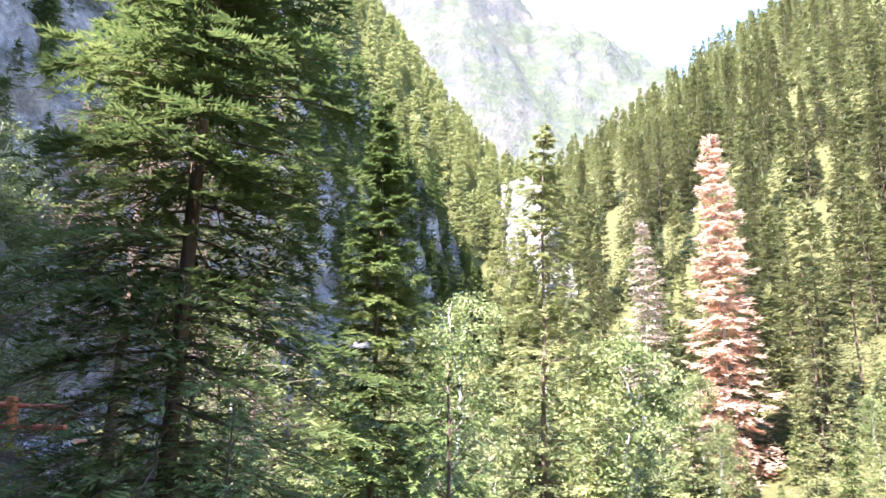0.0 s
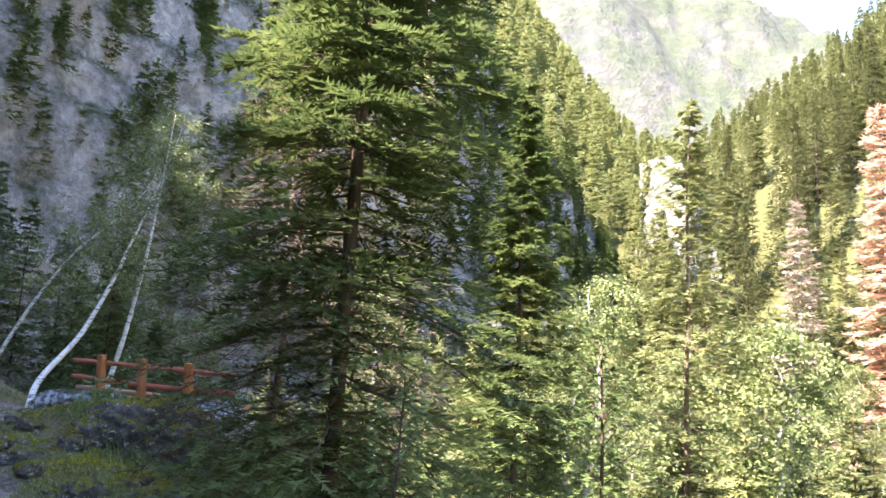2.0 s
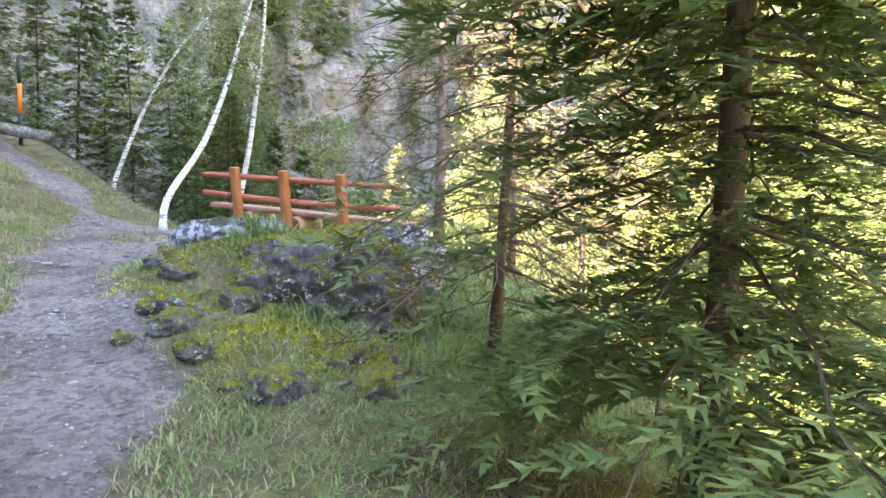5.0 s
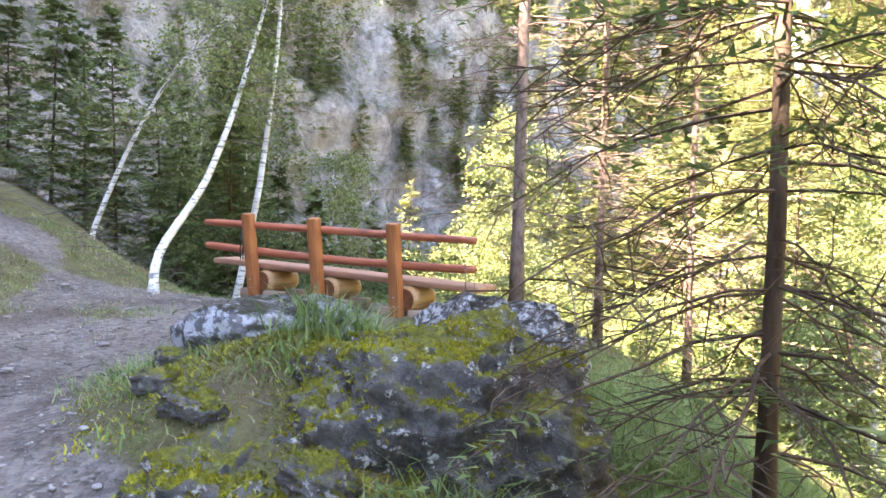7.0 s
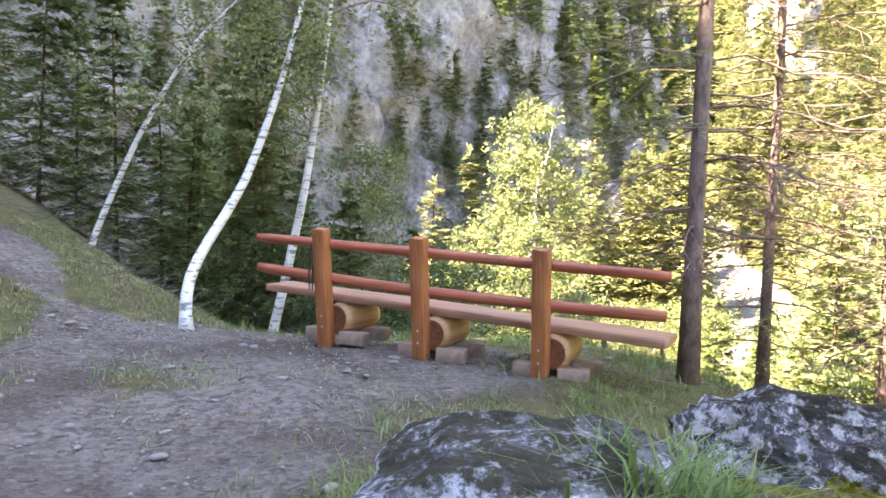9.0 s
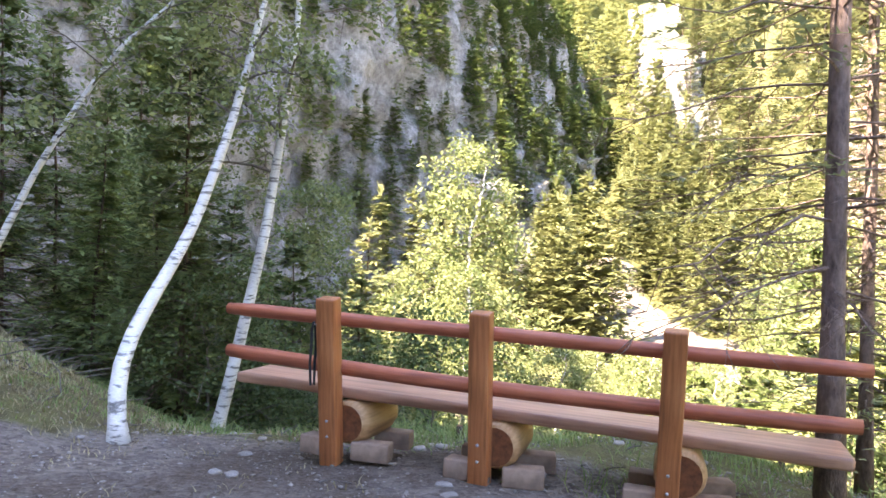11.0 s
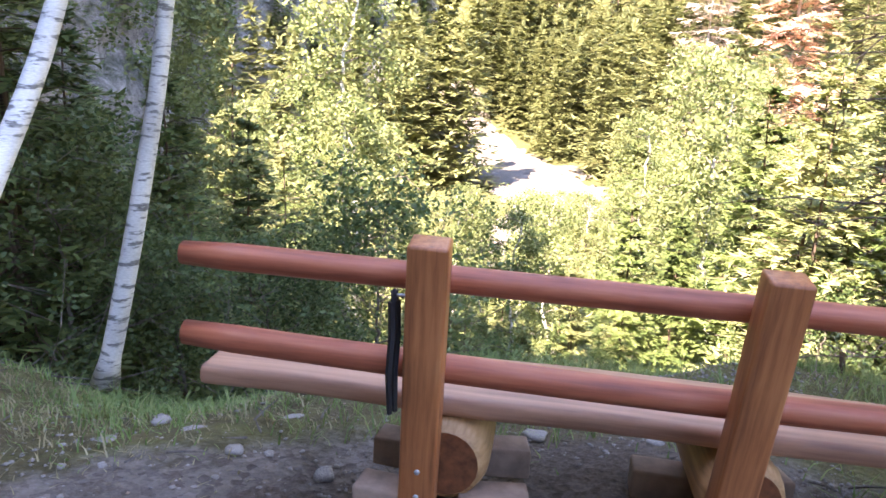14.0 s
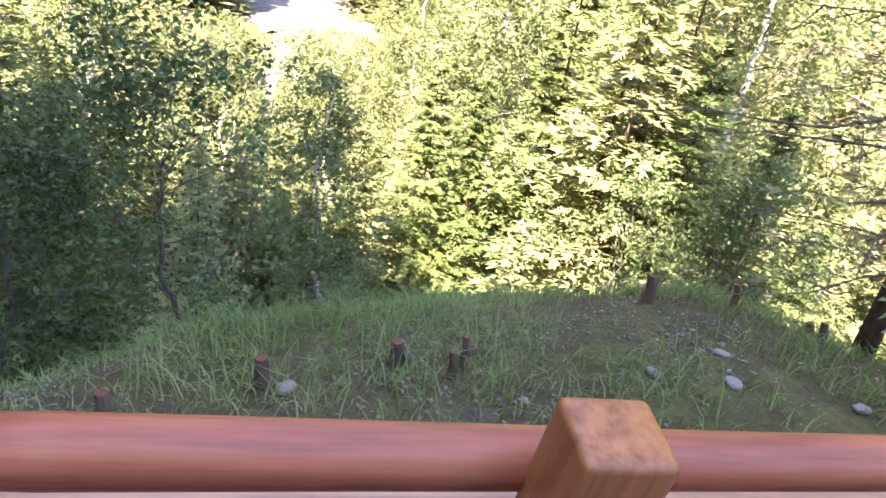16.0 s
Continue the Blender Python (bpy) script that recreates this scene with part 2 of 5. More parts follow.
M_MOSSY = rock("mossy_boulder_rock", ((0.018, 0.015, 0.013), (0.075, 0.066, 0.06), (0.22, 0.2, 0.19)), 3.2, 0.08,
               ((0.05, 0.048, 0.008), (0.15, 0.14, 0.014), (0.32, 0.28, 0.028)), (0.52, 0.49, 0.47), True, 0.52, 0.57)
M_LICHEN = rock("lichen_boulder_rock", ((0.035, 0.033, 0.035), (0.10, 0.095, 0.10), (0.24, 0.235, 0.24)), 2.6, 0.04,
                ((0.02, 0.018, 0.012), (0.04, 0.035, 0.02), (0.07, 0.06, 0.03)), (0.42, 0.42, 0.44), True, 0.52, 0.47)
M_BLOTCH = rock("blotched_boulder_rock", ((0.025, 0.022, 0.022), (0.08, 0.075, 0.075), (0.2, 0.19, 0.19)), 2.4, 0.07,
                 ((0.012, 0.011, 0.008), (0.028, 0.022, 0.012), (0.06, 0.05, 0.02)), (0.48, 0.46, 0.46), True, 0.52, 0.46)
M_SLAB = rock("grey_slab_rock", ((0.06, 0.058, 0.062), (0.14, 0.138, 0.145), (0.25, 0.245, 0.25)), 2.6, 0.05, None, (0.32, 0.315, 0.32))
M_DARKROCK = rock("dark_bank_rock", ((0.03, 0.028, 0.026), (0.085, 0.078, 0.072), (0.2, 0.185, 0.17)), 2.5, 0.06,
                  ((0.04, 0.05, 0.012), (0.09, 0.10, 0.02), (0.17, 0.17, 0.03)), (0.3, 0.29, 0.28), True, 0.5)
M_SCREE = rock("stream_gravel", ((0.09, 0.077, 0.067), (0.165, 0.14, 0.122), (0.26, 0.222, 0.195)), 0.7, 0.3, None, None, False)
M_PEBBLE = plain("pale_pebble_stone", (0.25, 0.222, 0.20), 0.85, 12, 0.5)
M_GROUND = ground_material()
M_MOSS = leafy("moss_tufts", (0.10, 0.095, 0.012), (0.24, 0.22, 0.018), (0.44, 0.39, 0.04), 0.3)
M_POST = stained_wood("orange_brown_wood", ((0.22, 0.065, 0.022), (0.40, 0.13, 0.045), (0.52, 0.20, 0.075)))
M_RAIL = stained_wood("red_brown_wood", ((0.24, 0.05, 0.024), (0.40, 0.10, 0.05), (0.50, 0.16, 0.08)))
M_SEAT = stained_wood("pale_brown_plank_wood", ((0.27, 0.12, 0.075), (0.42, 0.21, 0.13), (0.55, 0.30, 0.19)), 24)
M_LOG = stained_wood("tan_log_wood", ((0.24, 0.11, 0.045), (0.42, 0.22, 0.09), (0.56, 0.33, 0.16)), 30)
M_END = plain("dark_end_grain", (0.16, 0.055, 0.022), 0.7, 22, 0.5)
M_BLOCK = plain("weathered_block_wood", (0.25, 0.17, 0.125), 0.8, 9, 0.4)
M_STRAP = plain("black_webbing", (0.015, 0.015, 0.017), 0.6, 60)
M_METAL = plain("dull_metal", (0.35, 0.35, 0.36), 0.4, 60)
M_MARK = plain("orange_paint", (0.75, 0.17, 0.02), 0.5, 20)
M_MARK_DARK = plain("black_pole_paint", (0.02, 0.02, 0.022), 0.6, 20)
M_DEADWOOD = bark("bleached_wood", (0.16, 0.14, 0.12), (0.42, 0.39, 0.35), 14, 0.3, 0.02)


# ---- mesh helpers ----
def mesh_of(name, verts, faces, mat, smooth=False):
    me = bpy.data.meshes.new(name)
    if isinstance(faces, np.ndarray):
        v, f = np.asarray(verts, np.float32), np.asarray(faces, np.int32)
        me.vertices.add(len(v))
        me.vertices.foreach_set("co", v.ravel())
        me.loops.add(f.size)
        me.loops.foreach_set("vertex_index", f.ravel())
        me.polygons.add(len(f))
        me.polygons.foreach_set("loop_start", np.arange(len(f), dtype=np.int32) * f.shape[1])
        me.update(calc_edges=True)
    else:
        me.from_pydata(verts.tolist() if isinstance(verts, np.ndarray) else [tuple(v) for v in verts], [], faces)
    me.materials.append(mat)
    if smooth:
        me.shade_smooth()
    return me


def part(name, me, parent, label="", at=None):
    ob = new(name, me)
    ob.parent = parent
    if at is not None:
        ob.matrix_basis = at
    if label:
        tagged(ob, label)
    return ob


def thing(name, label, category, at=None, group="", kind=""):
    ob = new(name)
    ob.empty_display_size = 0.2
    if at is not None:
        ob.matrix_basis = at
    return tagged(ob, label, category, group, kind)


def single(name, me, label, category, at=None, group="", kind=""):
    ob = new(name, me)
    if at is not None:
        ob.matrix_basis = at
    return tagged(ob, label, category, group, kind)


def bm_mesh(name, bm, mat, smooth=False):
    me = bpy.data.meshes.new(name)
    bmesh.ops.recalc_face_normals(bm, faces=bm.faces)
    bm.to_mesh(me)
    bm.free()
    me.materials.append(mat)
    if smooth:
        me.shade_smooth()
    return me


def tube(points, radii, sides=6, cap=True):
    """Vertices and faces of a round tube along points."""
    pts = np.asarray(points, float)
    n = len(pts)
    tang = np.gradient(pts, axis=0)
    tang /= np.linalg.norm(tang, axis=1)[:, None] + 1e-9
    ref = np.array([1.0, 0, 0]) if abs(tang[0, 0]) < 0.8 else np.array([0, 1.0, 0])
    u = np.cross(tang, ref)
    u /= np.linalg.norm(u, axis=1)[:, None] + 1e-9
    w = np.cross(tang, u)
    a = np.arange(sides) / sides * 2 * np.pi
    r = np.asarray(radii, float)[:, None, None]
    v = pts[:, None] + r * (np.cos(a)[None, :, None] * u[:, None] + np.sin(a)[None, :, None] * w[:, None])
    v = v.reshape(-1, 3)
    f = [(i * sides + k, i * sides + (k + 1) % sides, (i + 1) * sides + (k + 1) % sides, (i + 1) * sides + k) for i in range(n - 1) for k in range(sides)]
    if cap:
        f += [tuple(range(sides))[::-1], tuple((n - 1) * sides + k for k in range(sides))]
    return v, f


class Soup:
    """Gathers pieces of mesh before they become one object."""

    def __init__(self):
        self.v, self.f, self.count = [], [], 0

    def add(self, v, f):
        self.v.append(np.asarray(v, float))
        self.f += [tuple(i + self.count for i in q) for q in f]
        self.count += len(v)

    def tris(self, corners):
        """corners: k x 3 x 3."""
        c = np.asarray(corners, float).reshape(-1, 3)
        self.v.append(c)
        self.count += len(c)

    def mesh(self, name, mat, smooth=False):
        """Loose triangles and joined faces are kept in separate soups."""
        v = np.concatenate(self.v)
        return mesh_of(name, v, self.f or np.arange(len(v)).reshape(-1, 3), mat, smooth)


def fbm(x, y, z=0.0, octaves=4):
    return noise.fractal(Vector((x, y, z)), 1.0, 2.0, octaves)


def value_noise(x, y, seed=0):
    xi, yi = np.floor(x).astype(np.int64), np.floor(y).astype(np.int64)
    fx, fy = x - xi, y - yi
    fx, fy = fx * fx * (3 - 2 * fx), fy * fy * (3 - 2 * fy)

    def cell(i, j):
        k = (i * 374761393 + j * 668265263 + seed * 974634777) & 0x7FFFFFFF
        k = ((k ^ (k >> 13)) * 1274126177) & 0x7FFFFFFF
        return ((k ^ (k >> 16)) & 0xFFFF) / 65535.0

    a, b, c, d = cell(xi, yi), cell(xi + 1, yi), cell(xi, yi + 1), cell(xi + 1, yi + 1)
    return (a + (b - a) * fx) * (1 - fy) + (c + (d - c) * fx) * fy - 0.5


def rough(x, y, octaves=4, seed=0):
    out, amp = 0.0, 1.0
    for k in range(octaves):
        out, amp, x, y = out + amp * value_noise(x, y, seed + k), amp * 0.5, x * 2.03, y * 2.03
    return out


# ---- ground ----
TRAIL = [(9, -4.5, -0.85), (2.0, 1.4, -0.76), (-0.8, 3.8, -0.58), (-2.7, 5.5, -0.42), (-5.8, 8.0, -0.18), (-7.6, 9.8, -0.03), (-9.0, 11.3, 0.08), (-10.8, 12.1, 0.55), (-13.6, 12.6, 1.5), (-20, 13.5, 3.2)]
BROW = [(22, -6), (6, 1.5), (1.6, 4.2), (-0.9, 6.2), (-2.1, 9.0), (-3.4, 12.9), (-5.2, 14.5), (-7.2, 14.2), (-8.6, 13.4), (-11.5, 13.6), (-16, 16), (-30, 22)]


def along(line, x, y):
    """Distance to a line (signed, positive on its right), and how far along it the nearest place is, in segments."""
    best, sign, where = np.full(np.shape(x), 1e9), np.ones(np.shape(x)), np.zeros(np.shape(x))
    for k in range(len(line) - 1):
        ax, ay, bx, by = *line[k][:2], *line[k + 1][:2]
        dx, dy = bx - ax, by - ay
        u = np.clip(((x - ax) * dx + (y - ay) * dy) / (dx * dx + dy * dy), 0, 1)
        px, py = x - ax - u * dx, y - ay - u * dy
        d = np.hypot(px, py)
        near = d < best
        best, where = np.where(near, d, best), np.where(near, k + u, where)
        sign = np.where(near, np.sign(dy * px - dx * py), sign)
    return best * sign, where


def smoothstep(a, b, v):
    t = np.clip((v - a) / (b - a), 0, 1)
    return t * t * (3 - 2 * t)


def soft(v, w):
    return w * np.log1p(np.exp(np.clip(v / w, -40, 40)))


def valley(x, y):
    floor = -7.5 + (0.75 * soft(y - 114, 9) - 0.38 * soft(y - 160, 10)) * (y < 900)
    foot = 44 - 0.24 * np.clip(y, -50, 170)
    floor = floor + 0.78 * soft(x - foot, 7)
    left = -20 + 0.13 * np.clip(y, 0, 230)
    floor = floor + 1.5 * soft(left - x, 8) * smoothstep(140, 175, y)
    return np.minimum(floor + 2.0 * rough(x / 25, y / 25, 3, 3), 190 + 10 * rough(x / 60, y / 60, 3, 9))


def ground_height(x, y):
    x, y = np.asarray(x, float), np.asarray(y, float)
    d, s = along(TRAIL, x, y)
    h = np.interp(s, range(len(TRAIL)), [p[2] for p in TRAIL])
    # bank rising beside the trail on the uphill side
    h = h + 0.30 * soft(-d - 1.1, 0.35) + 0.35 * soft(-d - 5, 2.0)
    # mossy hummock between trail and brow, and the level stand of the bench
    h = h + 0.52 * np.exp(-(((x + 4.4) / 0.95) ** 2 + ((y - 8.6) / 1.15) ** 2))
    h = h + 0.14 * np.exp(-(((x + 3.2) / 0.7) ** 2 + ((y - 7.2) / 0.8) ** 2))
    flat = np.exp(-((((x + 6.4) / 3.0) ** 2 + ((y - 12.2) / 2.2) ** 2) ** 2))
    h = h * (1 - flat)
    h = h - 0.25 * smoothstep(5.5, 7, s) * soft(d - 0.6, 0.3)
    e, _ = along(BROW, x, y)
    h = h - 0.6 * soft(e - 0.1, 0.5)
    mid = rough(x / 2.2, y / 2.2, 4, 5)
    off = smoothstep(0.5, 1.2, np.abs(d))
    h = h + (0.02 + 0.16 * off * (1 - 0.8 * flat)) * mid
    low = valley(x, y)
    wide = smoothstep(60, 110, np.hypot(x, y - 10))
    h = np.where(e > 0, np.maximum(h, low), h)
    h = h * (1 - wide * (e > 0)) + low * wide * (e > 0)
    return np.minimum(h, 30 + 0 * x) * (e <= 0) + h * (e > 0)


def trodden(x, y):
    d, s = along(TRAIL, x, y)
    w = 1 - smoothstep(0.12, 0.62, np.abs(d + 0.12) + 0.55 * rough(x / 1.1, y / 1.1, 3, 8))
    stand = np.exp(-((((x + 7.1) / 2.2) ** 2 + ((y - 11.7) / 1.5) ** 2) ** 2))
    worn = np.exp(-((((x + 6.5) / 1.15) ** 2 + ((y - 9.6) / 1.7) ** 2) ** 2))
    return np.clip(np.maximum(np.maximum(w, 0.9 * stand), 0.75 * worn), 0, 1)


def build_ground():
    n = 420
    u = np.linspace(-1, 1, n)
    k = math.asinh(2600 / 5.0)
    gx, gy = np.meshgrid(-4.5 + 5.0 * np.sinh(k * u), 9.0 + 5.0 * np.sinh(k * u))
    z = ground_height(gx, gy)
    near = np.exp(-((np.hypot(gx + 4, gy - 8) / 14) ** 4))
    z = z + near * 0.03 * rough(gx * 2.3, gy * 2.3, 3, 31)
    v = np.stack([gx, gy, z], -1).reshape(-1, 3)
    i = np.arange(n * n).reshape(n, n)
    f = np.stack([i[:-1, :-1], i[:-1, 1:], i[1:, 1:], i[1:, :-1]], -1).reshape(-1, 4)
    me = mesh_of("ground", v, f, M_GROUND, True)
    at = me.attributes.new("trodden", "FLOAT", "POINT")
    at.data.foreach_set("value", trodden(gx, gy).ravel().astype(np.float32))
    at = me.attributes.new("meadow", "FLOAT", "POINT")
    at.data.foreach_set("value", smoothstep(5, 14, along(BROW, gx, gy)[0]).ravel().astype(np.float32))
    return single("ground", me, "forest floor with a trodden stony trail, dry grass and moss", "ground", kind="structure")


build_ground()


def gz(x, y):
    return float(ground_height(np.array([x]), np.array([y]))[0])


# ---- cliffs and mountain ----
def face_of_rock(name, line, label, seed, rows=90, step=1.0, lean=0.22, bulge=5.0, tail=30):
    """A rock wall along a line of (x, y, foot, top); it leans back and is broken into ledges and gullies."""
    pts = np.array(line, float)
    seg = np.r_[0, np.cumsum(np.hypot(*np.diff(pts[:, :2], axis=0).T))]
    s = np.arange(0, seg[-1], step)
    c = np.stack([np.interp(s, seg, pts[:, k]) for k in range(4)], 1)
    t = np.gradient(c[:, :2], axis=0)
    t /= np.linalg.norm(t, axis=1)[:, None]
    out = np.stack([t[:, 1], -t[:, 0]], 1)
    v = np.linspace(0, 1, rows)
    S, V = np.meshgrid(s, v)
    foot, top = c[:, 2][None], c[:, 3][None] + 5 * rough(s / 9, s * 0, 4, seed + 7)[None]
    z = foot + (top - foot) * V
    d = bulge * rough(S / 22, z / 30, 5, seed) + 3.2 * np.abs(rough(S / 6 + z / 18, z / 12, 4, seed + 1)) + 1.7 * rough(S / 2.2 + z / 5, z / 3.4, 3, seed + 2)
    ledge = 1.6 * (np.floor(z / 7 + rough(S / 15, z / 15, 2, seed + 4)) - z / 7)
    back = lean * (z - foot) - d + ledge * 0.8
    x, y = c[:, 0][None] - out[:, 0][None] * back, c[:, 1][None] - out[:, 1][None] * back
    tail_x, tail_y = x[-1] - out[:, 0] * tail, y[-1] - out[:, 1] * tail
    X, Y, Z = np.vstack([x, tail_x]), np.vstack([y, tail_y]), np.vstack([z, top + 0.45 * tail])
    n, m = X.shape
    i = np.arange(n * m).reshape(n, m)
    f = np.stack([i[:-1, :-1], i[:-1, 1:], i[1:, 1:], i[1:, :-1]], -1).reshape(-1, 4)
    me = mesh_of(name, np.stack([X, Y, Z], -1).reshape(-1, 3), f, M_CLIFF)
    single(name, me, label, "cliff", kind="structure")
    return np.stack([x, y, z], -1)


# First four points: unseen stretch behind the start, added to shade trail and bench.
CLIFF = [(30, -75, -2, 51), (5, -42, -2, 51), (-14, -22, 0, 50.5), (-27, -4, 2, 50), (-37, 14, 0, 52), (-41, 36, -6, 60), (-38, 55, -8, 78), (-31, 75, -9, 88), (-25, 88, -9, 80), (-19, 102, -6, 68), (-13, 118, 2, 58), (-6, 138, 8, 46), (-1, 152, 12, 34), (2, 162, 16, 22)]
CLIFF_FACE = face_of_rock("cliff", CLIFF, "shaded grey limestone cliff with mossy ledges, extended unseen to shade the trail", 11)
GORGE = [(-3, 190, 24, 62), (-2, 172, 20, 54), (0, 158, 16, 46), (4, 148, 10, 36), (10, 140, 6, 24)]
face_of_rock("gorge_wall", GORGE, "pale rock wall beside a narrow gorge", 29, 50, 1.0, 0.2, 3.0, 7)


def build_mountain():
    """Far peak with meadows, crags and a paler landslip, standing over the head of the valley."""
    n, m = 190, 120
    a = np.radians(np.linspace(-38, 34, n))
    r = np.linspace(650, 2000, m)
    A, Rr = np.meshgrid(a, r)
    deg = np.degrees(A)
    crest = np.interp(deg, [-38, -20, -13.3, -8, -3, 0.3, 2.9, 4.9, 7.9, 10.7, 13, 17, 24, 34],
                      [800, 890, 950, 1020, 965, 870, 800, 760, 730, 690, 655, 590, 470, 400])
    rise = smoothstep(650, 1420, Rr) ** 0.85
    x, y = 2 + Rr * np.sin(A), 1.5 + Rr * np.cos(A)
    z = 60 + (crest - 60) * np.where(Rr < 1420, rise, 1 - 0.5 * (Rr - 1420) / 580)
    z = z + 100 * rise * rough(x / 170, y / 170, 5, 51) + 60 * rise * np.abs(rough(x / 60, y / 90, 4, 52)) + 22 * rise * rough(x / 22, y / 30, 3, 53)
    i = np.arange(n * m).reshape(m, n)
    f = np.stack([i[:-1, :-1], i[:-1, 1:], i[1:, 1:], i[1:, :-1]], -1).reshape(-1, 4)
    me = mesh_of("mountain", np.stack([x, y, z], -1).reshape(-1, 3), f, M_MOUNTAIN)
    single("mountain", me, "distant sunlit mountain with meadows and bare rock, haze painted as a blue tint", "mountain", kind="structure")


build_mountain()


# ---- trees ----
def conifer(seed, height, spread, whorls, per, twigs, tuft, bare=0.12, droop=0.35, jag=5, fill=1.0, dead_below=0.0, up=0.25, taper=0.9, girth=0.0062, dead_twigs=9):
    """Trunk, limbs and needle sprays of a conifer: three soups. Whorls of limbs, each with side twigs, each twig with tufts."""
    rng = np.random.default_rng(seed)
    trunk, limbs, crown = Soup(), Soup(), Soup()
    k = np.linspace(0, 1, 12)
    sway = np.cumsum(rng.normal(0, 0.006 * height, (12, 2)), 0) * k[:, None] * 0.5
    axis = np.c_[sway, k * height]
    r0 = height * girth
    rad = r0 * (1 - k) ** 0.85 + 0.006
    rad[0] *= 1.35
    trunk.add(*tube(axis, rad, 9))
    for wi in range(whorls):
        f = bare + (1 - bare) * (wi + rng.uniform(-0.3, 0.3)) / whorls
        f = min(max(f, 0.02), 0.985)
        z = f * height
        foot = np.array([np.interp(f, k, axis[:, 0]), np.interp(f, k, axis[:, 1]), z])
        reach = spread * (1 - f) ** taper * (0.55 + 0.45 * min(1, (f - bare + 0.12) / 0.2)) + 0.008 * height
        a0 = rng.uniform(0, 6.28)
        for b in range(per if f < 0.9 else max(3, per - 1)):
            a = a0 + 6.283 * b / per + rng.normal(0, 0.25)
            c = foot + [0, 0, rng.uniform(-0.55, 0.55) * (1 - bare) * height / whorls]
            ln = reach * rng.uniform(0.6, 1.12)
            out = np.array([math.cos(a), math.sin(a), 0])
            side = np.array([-out[1], out[0], 0])
            q = np.linspace(0, 1, 6)
            rise = up * (f * 1.7 - 0.35)
            pts = c + out * (q * ln)[:, None] + np.array([0, 0, 1])[None] * (ln * (rise * q - droop * q**2 * (1.2 - f) + 0.16 * q**4))[:, None]
            pts += side[None] * (rng.normal(0, 0.06) * ln * q**2)[:, None]
            pts[1:] += rng.normal(0, 0.018 * ln, (5, 3))
            if f < dead_below and rng.random() < 0.25:
                continue
            thick = max(0.003, (0.0085 if f >= dead_below else 0.0055) * ln)
            limbs.add(*tube(pts, thick * (1 - 0.85 * q) + 0.0015, 4, False))
            if f < dead_below and rng.random() < 0.75:
                for _ in range(dead_twigs):
                    u = rng.uniform(0.2, 0.98)
                    o = np.array([np.interp(u, q, pts[:, j]) for j in range(3)])
                    w = side * rng.choice((-1, 1)) * rng.uniform(0.08, 0.36) * ln + out * rng.uniform(0.05, 0.3) * ln + np.array([0, 0, rng.uniform(-0.28, 0.08) * ln])
                    m = o + w * 0.5 + rng.normal(0, 0.03 * ln, 3)
                    limbs.add(*tube([o, m, o + w], [0.0045, 0.0032, 0.0012], 3, False))
                    for _ in range(2):
                        e = m + w * rng.uniform(0.2, 0.5) + rng.normal(0, 0.07 * ln, 3)
                        limbs.add(*tube([m, (m + e) / 2 + rng.normal(0, 0.015 * ln, 3), e], [0.003, 0.0022, 0.001], 3, False))
                continue
            nt = max(3, int(twigs * (0.35 + 0.65 * ln / spread)))
            u = np.sort(rng.uniform(0.10, 1.0, nt))
            base = np.stack([np.interp(u, q, pts[:, j]) for j in range(3)], 1)
            sgn = np.where(np.arange(nt) % 2 == 0, 1.0, -1.0)
            tl = ln * (0.10 + 0.40 * np.sin(np.pi * np.clip(u * 0.95, 0, 1))) * rng.uniform(0.6, 1.15, nt) * fill
            td = out[None] * rng.uniform(0.45, 0.9, nt)[:, None] + side[None] * (sgn * rng.uniform(0.5, 1.0, nt))[:, None]
            td[:, 2] += rng.uniform(-0.35, 0.08, nt)
            td /= np.linalg.norm(td, axis=1)[:, None]
            last = nt - 1
            td[last], tl[last] = out + np.array([0, 0, 0.1]), ln * 0.16
            # tufts along each twig, to both sides and above
            g = (np.arange(jag) + 0.5) / jag
            p = base[:, None] + td[:, None] * (tl[:, None] * g[None])[..., None]
            p[..., 2] -= (tl[:, None] * 0.18 * g[None] ** 2)
            across = np.cross(td, [0, 0, 1.0])
            across /= np.linalg.norm(across, axis=1)[:, None] + 1e-6
            for sg in (-1.0, 1.0):
                size = tuft * rng.uniform(0.7, 1.35, (nt, jag))
                tip = p + (td[:, None] * 0.75 + sg * across[:, None] * 0.75) * size[..., None]
                tip[..., 2] += rng.uniform(-0.35, 0.45, (nt, jag)) * size
                wide = td[:, None] * (size * 0.25)[..., None]
                tri = np.stack([p - wide, p + wide, tip], 2).reshape(-1, 3, 3)
                crown.tris(tri)
            ends = base + td * tl[:, None]
            ends[:, 2] -= tl * 0.18
            wide = across * (tuft * 0.3)
            crown.tris(np.stack([ends - wide, ends + wide, ends + td * tuft * 1.2], 1))
    # leader
    top = axis[-1]
    for b in range(10):
        a = b * 2.4
        d = np.array([math.cos(a) * 0.5, math.sin(a) * 0.5, 0.8]) * tuft
        o = top - [0, 0, b * 0.05 * height * 0.1]
        crown.tris([[o + [tuft * 0.15, 0, 0], o - [tuft * 0.15, 0, 0], o + d]])
    return trunk, limbs, crown


